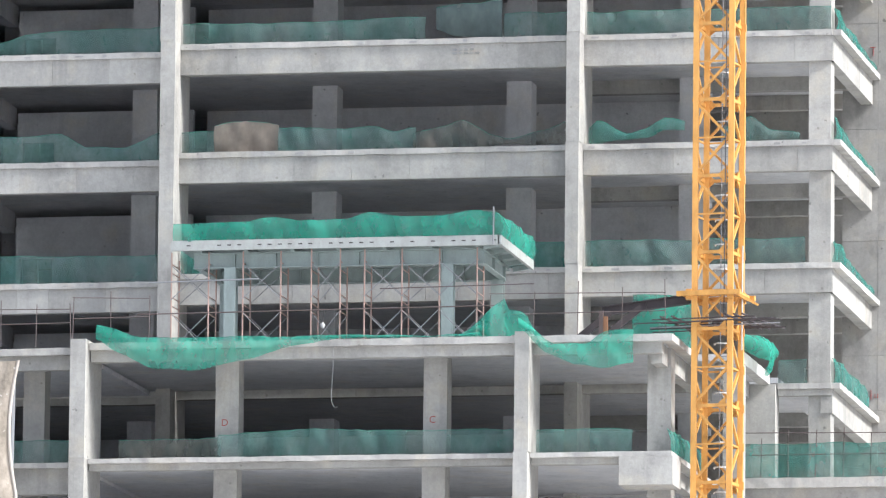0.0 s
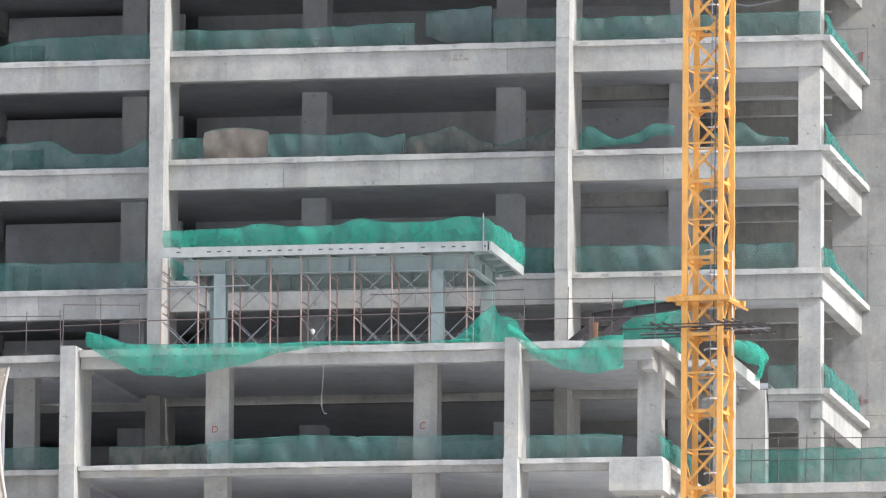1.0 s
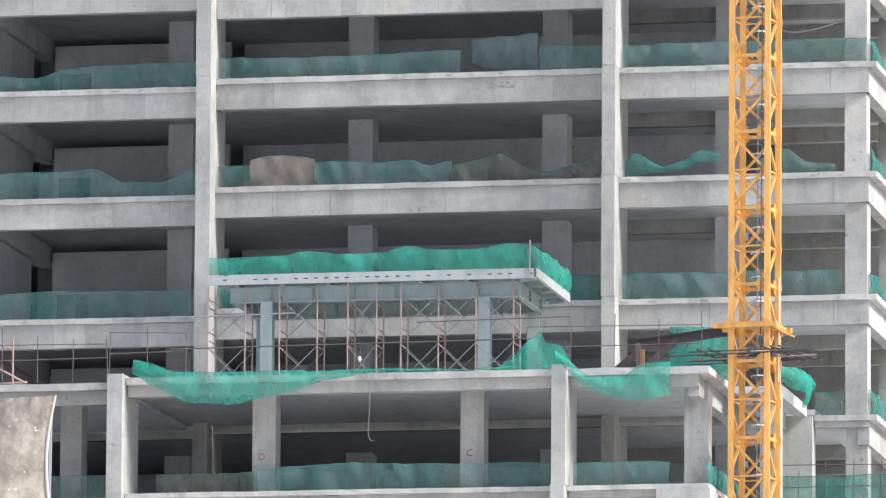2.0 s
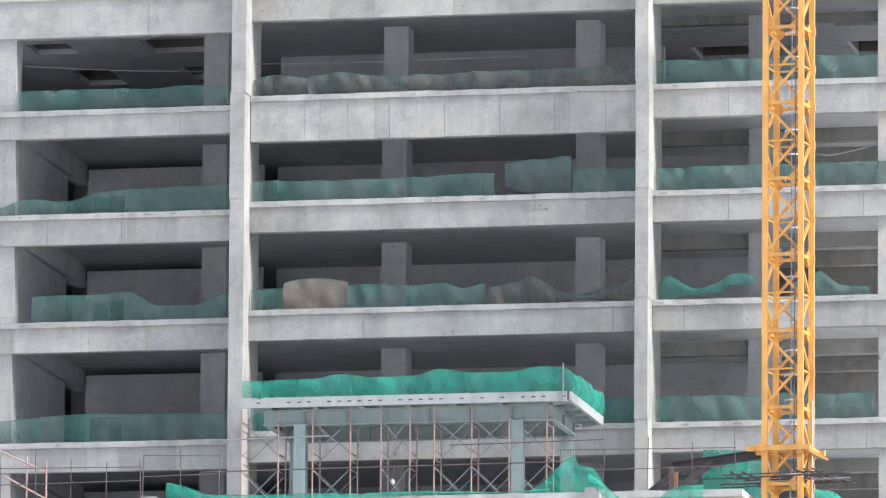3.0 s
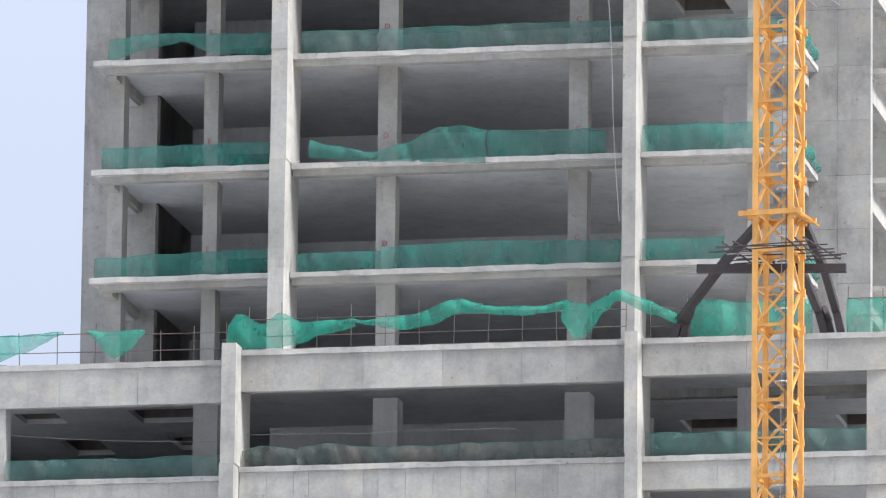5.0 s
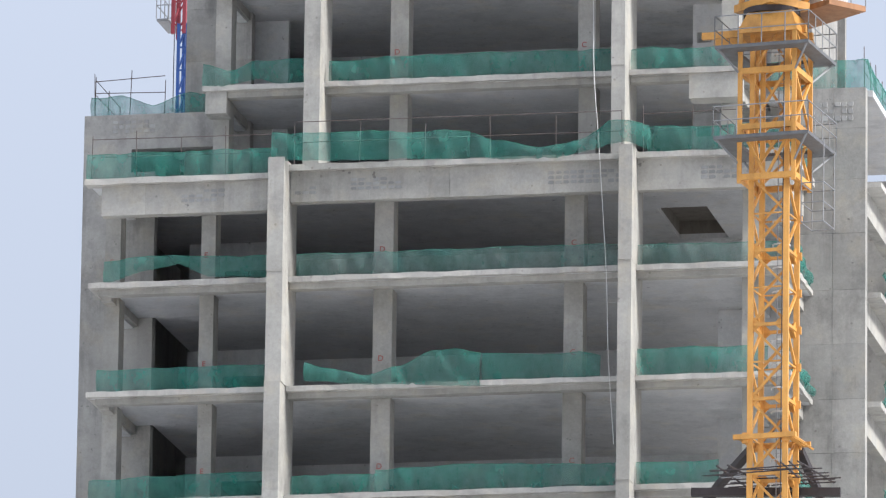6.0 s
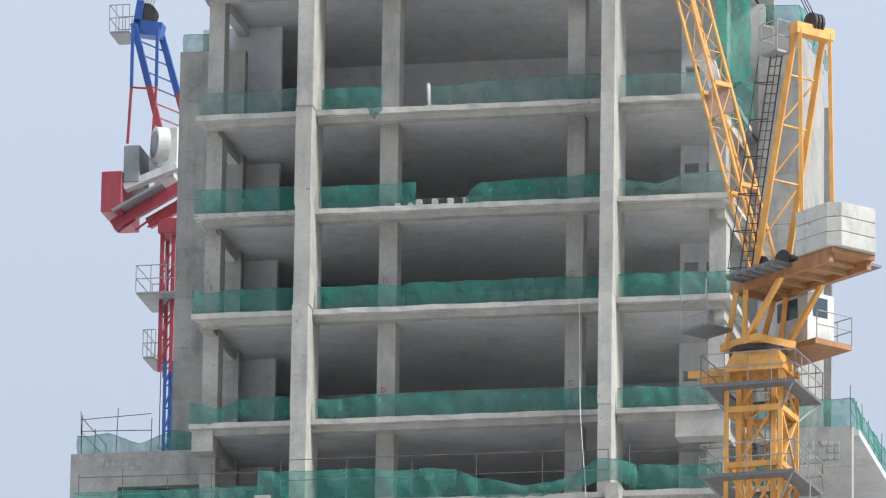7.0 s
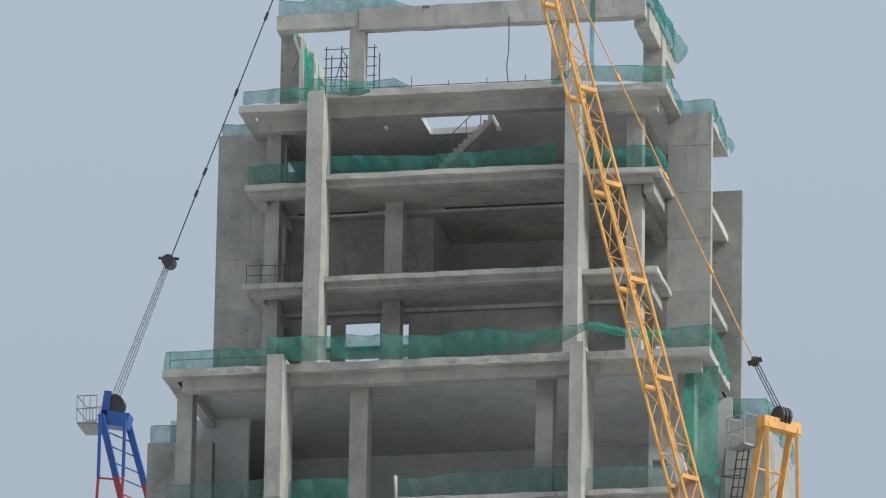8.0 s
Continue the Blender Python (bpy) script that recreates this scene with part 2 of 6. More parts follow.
def loose(name, bm, material, parent, label=""):
    """Each separate piece of a bmesh as a part of its own."""
    seen = set()
    for f in bm.faces:
        if f in seen:
            continue
        island, todo = [], [f]
        seen.add(f)
        while todo:
            g = todo.pop()
            island.append(g)
            for e in g.edges:
                for h in e.link_faces:
                    if h not in seen:
                        seen.add(h)
                        todo.append(h)
        one, known = bmesh.new(), {}
        for g in island:
            for v in g.verts:
                if v not in known:
                    known[v] = one.verts.new(v.co)
            one.faces.new([known[v] for v in g.verts])
        part(name, one, material, parent, label)
    bm.free()


def shaft_cover(h, z, height=1.5):
    """A closed dark box, hidden from outside, added to black out a floor opening."""
    x0, x1, y0, y1 = h
    bm = bmesh.new()
    t = 0.06
    add_box(bm, x0 - t, x1 + t, y0 - t, y1 + t, z + height, z + height + t)
    for a, b, c, d in ((x0 - t, x0, y0, y1), (x1, x1 + t, y0, y1), (x0 - t, x1 + t, y0 - t, y0), (x0 - t, x1 + t, y1, y1 + t)):
        add_box(bm, a, b, c, d, z, z + height)
    part("shaft_cover", bm, BLACKOUT, tower)


def wall_lifts(x0, x1, y0, y1, zs, parent, width=1.25, seed=3):
    """A cast wall, lift by lift, each lift in panels with fine joints."""
    rng = random.Random(seed)
    n = max(1, round((x1 - x0) / width))
    for a, b in zip(zs, zs[1:]):
        for k in range(n):
            u0, u1 = x0 + (x1 - x0) * k / n, x0 + (x1 - x0) * (k + 1) / n
            j = rng.uniform(-0.005, 0.005)
            box("wall_panel", u0 + (0.003 if k else 0), u1 - (0.003 if k < n - 1 else 0), y0 + j, y1, a, b - 0.007, CONC_WALL, parent)
    box("shear_wall", x0 + 0.03, x1 - 0.03, y0 + 0.05, y1 - 0.02, zs[0], zs[-1] - 0.02, CONC_WALL, parent)


def lerp_profile(profile, s):
    for (a, va), (b, vb) in zip(profile, profile[1:]):
        if s <= b:
            t = 0 if b == a else (s - a) / (b - a)
            t = t * t * (3 - 2 * t) * 0.5 + t * 0.5
            return va + (vb - va) * t
    return profile[-1][1]


def net(path, z, profile, material, label, low=((0, 0), (1, 0)), bulge=0.11, seed=0, group="safety nets", step=0.15, zs=None, parent=None):
    """A hung sheet of netting along a path of plan points; profile: heights of its top along the way, low: of its hem."""
    pts = [Vector(p) for p in path]
    lens = [(b - a).length for a, b in zip(pts, pts[1:])]
    total = sum(lens)
    n, rows = max(4, int(total / step)), 7
    bm = bmesh.new()
    grid = []
    for i in range(n + 1):
        s = i / n
        d, k = s * total, 0
        while k < len(lens) - 1 and d > lens[k]:
            d -= lens[k]
            k += 1
        way = (pts[k + 1] - pts[k]) / lens[k]
        at, out = pts[k] + way * d, Vector((way.y, -way.x))
        zb = z if zs is None else lerp_profile(zs, s)
        top = zb + lerp_profile(profile, s) + 0.09 * noise.noise((s * total * 0.7, seed, 3.0)) + 0.035 * noise.noise((s * total * 3, seed, 9.0))
        hem = zb + lerp_profile(low, s) + 0.02 * noise.noise((s * total * 2, seed, 5.0))
        col = []
        for j in range(rows + 1):
            r = j / rows
            h = hem + (top - hem) * r
            w = bulge * (1.3 - 0.6 * r) * noise.noise((s * total * 1.1, h * 0.9, seed + 0.5)) + bulge * 1.4 * noise.noise((s * total * 2.6 + h * 1.2, h * 0.9, seed + 7.5))
            w += bulge * 0.9 * math.sin(math.pi * r)
            col.append(bm.verts.new((at.x + out.x * w, at.y + out.y * w, h)))
        grid.append(col)
    for a, b in zip(grid, grid[1:]):
        for j in range(rows):
            f = bm.faces.new((a[j], b[j], b[j + 1], a[j + 1]))
            f.smooth = True
    tops = [c[-1].co.copy() for c in grid]
    ob = new("safety_net", mesh_of("safety_net", bm, material))
    rope = bmesh.new()
    for p, q in zip(tops[::2], tops[2::2]):
        add_tube(rope, p, q, 0.012, 4)
    part("top_rope", rope, ROPE, ob)
    return tagged(ob, label, "safety net", group)


# ---------------------------------------------------------------- ground
# Below the view; its raised paleness works as a reflector for the floors.
bm = bmesh.new()
for x, y in ((-2500, -900), (2500, -900), (2500, 3000), (-2500, 3000)):
    bm.verts.new((x, y, 0))
bm.faces.new(bm.verts)
ground = new("ground", mesh_of("ground", bm, BOUNCE_GROUND))
tagged(ground, "unseen site ground, paled to bounce light up at the tower", "ground", "", "structure")

# ---------------------------------------------------------------- tower
tower = thing("tower_building", "unfinished grey concrete high-rise frame with open floors", "building")
G, GP, D, C, B, A, F, E = 37.1, 37.3, 41.3, 45.3, 49.67, 53.6, 57.45, 61.72
T1 = [D, C, B, A, F, E]
T2 = [65.55, 69.62, 73.75, 77.95]
T3 = [81.6, 85.85, 89.75, 93.6, 99.1]
T4 = [103.1, 107.1, 110.45]


def panels(a, b, y, z0, z1, seed, parent, axis="x", face=-1, width=1.85):
    """Cast faces of a beam between its form joints, each a panel a little proud of the beam's core."""
    rng = random.Random(seed)
    s = a
    while s < b - 0.05:
        e = min(b, s + width * rng.choice((0.55, 1, 1, 1.0, 1.3)))
        if b - e < 0.5:
            e = b
        p = 0.012 + rng.uniform(0, 0.012)
        lo = z0 - rng.uniform(0, 0.012)
        y0, y1 = sorted((y, y + face * p))
        if axis == "x":
            box("beam_panel", s + 0.005, e - 0.005, y0, y1, lo, z1, CONC, parent)
        else:
            box("beam_panel", y0, y1, s + 0.005, e - 0.005, lo, z1, CONC, parent)
        s = e


def front_beam(a, b, v, z, drop, seed, lip=0.2, out=0.1):
    """A deep cast edge beam: core, form panels and the slab's lip over it."""
    core = box("edge_beam", a, b, v, v + 0.4, z - drop, z - lip, CONC, tower)
    panels(a, b, v, z - drop, z - lip, seed, core, width=1.0 if drop > 1.6 else 2.9 if drop > 1.3 else 2.1)
    rough("slab_lip", a, b, v - out, v + 0.35, z - lip, z, CONC_LIP, tower)


def side_beam(u, v0, v1, z, drop, seed, lip=0.2, out=0.3):
    core = box("side_beam", u - 0.4, u, v0, v1, z - drop, z - lip, CONC, tower)
    panels(v0, v1, u, z - drop, z - lip, seed, core, "y", 1, 2.4)
    rough("slab_lip", v0 - 0.1, v1, u - 0.35, u + out, z - lip, z, CONC_LIP, tower, "y")


def column(name, x0, x1, y0, y1, zs, material=CONC, parent=None):
    """Storey by storey, with the pour joints a few millimetres apart in plan."""
    for a, b in zip(zs, zs[1:]):
        j = [rough_rng.uniform(-0.022, 0.022) for _ in range(2)]
        box(name, x0 + j[0], x1 + j[0], y0 + j[1], y1 + j[1], a, b, material, parent or tower)


# tier 1 -------------------------------------------------------------
# the bays beyond the first fin lie a little lower
SINK = {D: 0.2, C: 0.25, B: 0.25, A: 0.25, F: 0.3, E: 0.33}
DROP = {D: (0.5, 1.05), C: (1.1, 1.05), B: (1.08, 1.08), A: (1.1, 1.1), F: (1.65, 1.2), E: (1.5, 1.35)}
for n, z in enumerate(T1):
    gaps = [] if z != E else [(-17.9, -16.3, 9.6, 11.6), (-13.5, -10.3, 9.4, 12.0), (-17.5, -16.0, 14.9, 18.0), (-13.3, -11.0, 14.9, 17.5),
                              (6.6, 9.7, 9.0, 10.8), (6.5, 9.0, 14.2, 16.9), (12.5, 14.2, 9.3, 11.0), (12.4, 13.9, 14.0, 17.0)]
    box("floor_strip", -7.28, 14.6 if z == D else 16.5, 0.35, 1.58, z - 0.2, z - 0.004, CONC_LIFTED, tower)
    slab_open("floor_slab", -23.9, 14.6 if z == D else 16.5, 1.6, 26, z - 0.2, z - 0.004, gaps, CONC_LIFTED, tower)
    box("floor_strip", -23.9, -7.3, 0.35, 1.58, z - SINK[z] - 0.2, z - SINK[z] - 0.004, CONC_LIFTED, tower)
    # Added boxes, hidden behind the roof edge, keep these openings dark.
    for h in gaps:
        shaft_cover(h, z - 0.004)
    mid, side = DROP[z]
    front_beam(-24.0, -7.5, 0.0, z - SINK[z], 0.45 if z == D else side - (0.2 if z == F else -0.2 if z == E else 0), 10 + n)
    front_beam(-7.0, 7.19, 0.0, z, mid, 20 + n)
    if z == D:
        front_beam(7.66, 13.5, 0.0, z, 0.5, 30 + n)
        box("floor_slab", 14.64, 16.5, 0.35, 9.5, z - 0.47, z - 0.274, CONC_LIFTED, tower)
        front_beam(14.66, 16.57, 0.0, z - 0.27, 0.42, 38)
        side_beam(16.57, 0.05, 9.6, z - 0.27, side, 40 + n)
        box("pilaster", 13.54, 14.62, -0.3, 0.5, 0, z - 0.33, CONC, tower)
    else:
        front_beam(7.66, 16.57, 0.0, z, side, 30 + n)
        side_beam(16.57, 0.05, 9.6, z, side, 40 + n)
    # beams under the floor, across and along
    for u, v0, h in ((-16.1, 0.95, 1.0), (10.2, 9.1, 0.6)):
        if z != E:
            box("cross_beam", u - 0.2, u + 0.2, v0, 11.5, z - h, z - 0.2, CONC_LIFTED, tower)
    # Inner beams in darker wall concrete, the bay's shade put into colour.
    box("inner_beam", 9.02, 15.5, 12.4, 12.8, z - 0.75, z - 0.2, CONC_WALL, tower) if z != E else None
    box("inner_beam", 5.8, 16.2, 8.4, 8.8, z - (0.7 if z != E else 0.5), z - 0.2, CONC_WALL, tower)
zs1 = [0, 12, 24, G, D, C, B, A, F, E + 0.12]
column("fin_column", -7.53, -7.0, -0.9, 1.5, zs1)
column("fin_column", 7.19, 7.66, -0.9, 1.7, zs1)
zc1 = [0, 12, 24, G, D, C, B, A, F, E - 0.25]
column("corner_column", 15.72, 16.5, 0.12, 0.95, zc1)
column("corner_column", -16.5, -15.72, 0.12, 0.95, zc1)
for u in (-10.2, -3.42, 3.8, 10.2):
    column("inner_column", u - 0.47, u + 0.45, 8.1, 9.1, zc1, CONC_LIFTED)
for z0, z1 in zip(zc1[3:-2], zc1[4:-1]):
    # Core wall set near: its pale face stands in for hazy depth.
    wall_open("core_wall", -9.0, 9.0, 13.2, 13.5, z0, z1 - 0.2, [(5.2, 6.1, z0, z0 + 2.1)], CONC_LIFTED, tower)
    holes = [(10.6, 12.0, z0, z0 + 2.2), (13.2, 14.9, z0 + 0.2, z0 + 2.4)]
    # Darker concrete on this wall too, in place of the bay's shade.
    wall_open("cross_wall", 9.0, 15.5, 15.6, 15.9, z0, z1 - 0.2, holes, CONC_WALL, tower)
    # Set near as well, to brighten this bay.
    wall_open("cross_wall", -15.7, -9.02, 10.9, 11.2, z0, z1 - 0.5, [(-15.5, -14.3, z0, z0 + 2.3)], CONC_LIFTED, tower)
    box("side_wall", -16.32, -16.12, 0.96, 9.4, z0, z1 - 1.0, CONC_LIFTED, tower)
    box("side_wall", -17.3, -15.9, 15.0, 15.3, z0, z1 - 0.2, CONC_LIFTED, tower)
for z in (GP, GP - 4.1):
    box("floor_slab", -23.9, 13.4, -0.18, 26, z - 0.2, z - 0.006, CONC_LIFTED, tower)
wall_lifts(15.5, 22.0, 9.6, 10.1, [0, 20, 33.2, 35.15, G, 39.2, D, 43.3, C, 47.5, B, 51.6, A, 55.5, F, 59.5, E - 0.26], tower)
# Wall added to lighten the depth of the top storey.
box("core_wall", -9.0, 5.6, 13.6, 14.0, F, E - 0.2, CONC_LIFTED, tower)
box("back_wall", -23.9, 22.0, 26.0, 26.3, 0, E - 0.3, CONC_WALL, tower)
wall_lifts(-23.9, -17.3, 10.5, 10.9, [0, G, 39.2, D, 43.3, C, 47.5, B, 51.6, A, 55.5, F - 0.2], tower)
box("end_wall", -23.9, -23.6, 10.9, 26.0, 0, E - 0.25, CONC_WALL, tower)
box("roof_slab", 16.5, 22.0, 9.5, 26, E - 0.25, E - 0.006, CONC_LIFTED, tower)
box("roof_slab", 16.95, 22.0, 0.0, 9.5, E - 0.5, E - 0.02, CONC_LIFTED, tower)
box("end_column", -24.0, -23.2, 0.1, 0.9, 0, E - 0.3, CONC, tower)


# tiers 2 to 4: thin slabs with a small edge beam, set back floor by floor ---------
def thin_floor(z, a, ml, mr, b, v, depth, seed, drop=0.42, beam_in=0.28, rise=0.0, slab=CONC_LIFTED):
    """A floor of the upper tiers: a lip along the edge and a slimmer beam behind it, interrupted by the fin columns."""
    box("floor_slab", a + 0.1, b - 0.1, v + 0.25, depth, z - 0.2, z - 0.005, slab, tower)
    for s, e in ((a, ml[0]), (ml[1], mr[0]), (mr[1], b)):
        zz = z + rise if s == ml[1] else z
        rough("slab_lip", s, e, v, v + 0.4, zz - 0.2, zz, CONC_LIP, tower, jit=0.02)
        s2 = s + 0.3 if s == a else s
        e2 = e - 0.35 if e == b else e
        rough("edge_beam", s2, e2, v + beam_in, v + 0.75, zz - drop, zz - 0.2, CONC, tower)
    rough("slab_lip", v + 0.41, depth, b - 0.4, b, z - 0.2, z, CONC_LIP, tower, "y", 0.02)
    rough("side_beam", v + 0.76, depth, b - 0.75, b - 0.35, z - drop - 0.35, z - 0.2, CONC, tower, "y")
    rough("slab_lip", v + 0.41, depth, a, a + 0.4, z - 0.2, z, CONC_LIP, tower, "y", 0.02)
    rough("side_beam", v + 0.76, depth, a + 0.3, a + 0.7, z - drop - 0.1, z - 0.2, CONC, tower, "y")


ML2, MR2 = (-6.9, -6.3), (6.2, 6.68)
for n, z in enumerate(T2[:3]):
    thin_floor(z, -13.85, ML2, MR2, 12.45, 4.6, 9.6, 50 + n)
z = T2[3]
box("floor_strip", -13.9, -6.92, 5.0, 6.18, z - 0.475, z - 0.275, CONC_LIFTED, tower)
box("floor_slab", -6.9, 12.05, 5.0, 6.18, z - 0.2, z - 0.005, CONC_LIFTED, tower)
slab_open("floor_slab", -13.9, 12.05, 6.2, 24, z - 0.2, z - 0.005, [(6.1, 8.0, 12.2, 17.2)], CONC_LIFTED, tower)
# Blackout box added so the opening looks dark from below.
shaft_cover((6.1, 8.0, 12.2, 17.2), T2[3] - 0.005, 0.5)
for s, e, zz in ((-14.05, ML2[0], z - 0.27), (ML2[1], MR2[0], z), (MR2[1], 12.5, z)):
    rough("slab_lip", s, e, 4.45, 5.0, zz - 0.22, zz, CONC_LIP, tower, jit=0.02)
    core = box("edge_beam", s + (0.6 if s < -14 else 0), e, 4.75, 5.2, zz - 1.36, zz - 0.22, CONC, tower)
    panels(s + (0.6 if s < -14 else 0), e, 4.75, zz - 1.36, zz - 0.22, 60 + int(s), core, width=3.0)
rough("slab_lip", 5.0, 9.6, 12.1, 12.5, z - 0.28, z, CONC_LIP, tower, "y")
box("side_beam", 11.7, 12.1, 5.2, 9.6, z - 1.4, z - 0.28, CONC, tower)
zs2 = [E, *T2[:3], T2[3] + 0.12]
column("fin_column", -6.92, -6.32, 3.7, 6.0, zs2)
column("fin_column", 6.2, 6.7, 3.7, 6.0, zs2)
zc2 = [E, *T2]
for u, w, v in ((-3.07, 0.36, 6.2), (4.1, 0.36, 6.2), (-9.72, 0.27, 6.2), (-13.33, 0.29, 6.2), (10.7, 0.32, 6.2)):
    column("column", u - w, u + w, v, v + 0.8, [zz if zz == E else zz - 0.2 for zz in zc2])
for z0, z1 in zip(zc2, zc2[1:]):
    for u in (-13.5, 10.4):
        box("cross_beam", u - 0.18, u + 0.18, 7.1, 11.3, z1 - 0.6, z1 - 0.2, CONC_LIFTED, tower)
    if z1 < T2[3]:
        box("floor_slab", -12.5, 11.9, 9.62, 24, z1 - 0.2, z1 - 0.008, CONC_LIFTED, tower)
    holes = [(-7.2, -5.2, z0, z0 + 2.4), (-1.8, 1.6, z0, z0 + 2.4), (4.6, 6.0, z0, z0 + 2.2)]
    deep = z1 == T2[3]
    wall_open("core_wall", -9.0, 5.6 if deep else 8.6, 18.5 if deep else 17.4, 18.9 if deep else 17.8, z0, z1 - 0.2, holes[:2] + ([] if deep else holes[2:]), CONC_LIFTED, tower)
    v = 17.6 if deep else 11.4
    wall_open("cross_wall", 5.6 if deep else 8.6, 11.9, v, v + 0.3, z0, z1 - 0.2, [(9.6, 10.4, z0 + 0.1, z0 + 1.6)], CONC_LIFTED, tower)
    wall_open("cross_wall", -12.6, -9.0, 15.4, 15.7, z0, z1 - 0.2, [(-11.2, -9.6, z0, z0 + 2.9)], CONC_LIFTED, tower)
    # the floors behind the shear wall, seen past its edge
    rough("slab_lip", 10.2, 22, 14.2, 14.9, z1 - 0.2, z1, CONC_LIP, tower, "y")
    box("side_beam", 13.9, 14.3, 10.2, 22, z1 - 1.15, z1 - 0.2, CONC, tower)
WALL_TOP = 81.45
wall_lifts(11.95, 14.4, 9.6, 10.1, [E, 63.6, T2[0], 67.6, T2[1], 71.7, T2[2], 75.9, T2[3], 79.9, WALL_TOP], tower, 1.3)
wall_open("shear_wall", -15.4, -12.6, 9.6, 10.1, E, WALL_TOP, [(-13.55, -12.6, 79.2, 80.1)], CONC_WALL, tower)
wall_open("shear_wall", -12.6, -10.4, 9.6, 10.1, 80.1, WALL_TOP, [], CONC_WALL, tower)
box("roof_slab", -15.3, -10.4, 10.1, 23.9, WALL_TOP - 0.25, WALL_TOP - 0.01, CONC_LIFTED, tower)
box("end_wall", -15.38, -15.0, 10.1, 24, E, WALL_TOP - 0.25, CONC_WALL, tower)
box("roof_slab", 10.6, 14.6, 10.1, 22, WALL_TOP - 0.25, WALL_TOP - 0.01, CONC_LIFTED, tower)
box("back_wall", -15.38, 14.0, 24.0, 24.3, E, WALL_TOP, CONC_WALL, tower)

ML3, MR3 = (-6.06, -5.45), (5.55, 6.06)
for n, z in enumerate(T3[:4]):
    thin_floor(z, -10.1, ML3, MR3, 10.35, 6.4, 11.0, 70 + n)
box("edge_block", -10.0, -9.2, 6.5, 7.4, T3[0] - 1.05, T3[0] - 0.2, CONC, tower)
box("edge_block", 8.3, 10.2, 6.5, 7.4, T3[0] - 1.15, T3[0] - 0.2, CONC, tower)
z = T3[4]
box("floor_slab", -10.1, 10.3, 6.9, 22, z - 0.22, z - 0.005, CONC_LIFTED, tower)
for s, e in ((-10.25, ML3[0]), (ML3[1], MR3[0]), (MR3[1], 10.75)):
    rough("slab_lip", s, e, 6.3, 6.9, z - 0.42, z - 0.1, CONC, tower, jit=0.03)
    rough("edge_beam", s + (0.7 if s < -10 else 0), e - (0.4 if e > 10 else 0), 6.75, 7.2, z - 0.85, z - 0.42, CONC, tower)
rough("slab_lip", 6.9, 11.0, 10.3, 10.75, z - 0.42, z - 0.1, CONC, tower, "y", 0.02)
rough("slab_lip", 6.9, 11.0, -10.25, -9.8, z - 0.42, z - 0.1, CONC, tower, "y", 0.02)
zs3 = [T2[3], *T3[:4], T3[4] + 0.1]
column("fin_column", -6.06, -5.45, 5.65, 7.7, zs3)
column("fin_column", 5.55, 6.06, 5.65, 8.1, zs3)
zc3 = [T2[3], *T3]
for u, w, v in ((-2.91, 0.345, 7.8), (4.22, 0.33, 7.8), (-9.67, 0.3, 7.8), (9.61, 0.32, 7.8)):
    column("column", u - w, u + w, v, v + 0.8, [zz if i == 0 else zz - 0.2 for i, zz in enumerate(zc3)])
for z0, z1 in zip(zc3, zc3[1:]):
    for u in (-9.67, 9.5):
        box("cross_beam", u - 0.18, u + 0.18, 8.62, 12.3, z1 - 0.6, z1 - 0.22, CONC_LIFTED, tower)
    box("floor_slab", -10.0, 10.3, 11.0, 22, z1 - 0.2, z1 - 0.008, CONC_LIFTED, tower)
    holes = [(-6.8, -5.0, z0, z0 + 2.4), (-1.6, 1.4, z0, z0 + 2.4)]
    wall_open("core_wall", -8.2, 7.4, 18.0, 18.4, z0, z1 - 0.2, holes, CONC_LIFTED, tower)
    wall_open("cross_wall", 7.4, 10.6, 12.4, 12.7, z0, z1 - 0.2, [(7.55, 8.1, z0 + 2.55, z0 + 2.95), (8.4, 9.0, z0 + 2.55, z0 + 2.95)], CONC_LIFTED, tower)
    wall_open("cross_wall", -11.3, -8.2, 12.4, 12.7, z0, z1 - 0.2, [], CONC_LIFTED, tower)
W3 = 97.6
wall_lifts(-11.85, -9.3, 11.0, 11.5, [T2[3], T3[0], 83.8, T3[1], 87.8, T3[2], 91.7, T3[3], 95.6, W3], tower, 1.3)
wall_lifts(10.6, 12.15, 11.0, 11.5, [T2[3], T3[0], 83.8, T3[1], 87.8, T3[2], 91.7, T3[3], 95.6, W3], tower, 1.6)
box("end_wall", -11.8, -11.4, 11.5, 22, T2[3], W3, CONC_WALL, tower)
box("end_wall", 11.7, 12.1, 11.5, 17.5, T2[3], W3, CONC_WALL, tower)
box("back_wall", -11.4, 11.7, 22.0, 22.3, WALL_TOP, W3, CONC_WALL, tower)
box("back_wall", -10.1, 10.3, 22.0, 22.3, W3, T3[4] - 0.23, CONC_WALL, tower)
box("end_wall", -10.1, -9.8, 12.72, 22.0, W3, T3[4] - 0.23, CONC_WALL, tower)

ML4, MR4 = (-5.26, -4.62), (4.8, 5.36)
# Slabs in the darker wall concrete: this tier's shade is in the colour.
thin_floor(T4[0], -7.8, ML4, MR4, 8.3, 8.8, 12.0, 80, rise=0.17, slab=CONC_WALL)
thin_floor(T4[1], -7.8, ML4, MR4, 8.35, 8.8, 12.0, 81, rise=0.28, slab=CONC_WALL)
z = T4[2]
slab_open("floor_slab", -7.5, 8.08, 9.96, 18, z - 0.25, z - 0.005, [(-1.35, 1.5, 10.5, 12.7), (-3.0, -2.85, 11.5, 12.0)], CONC_LIFTED, tower)
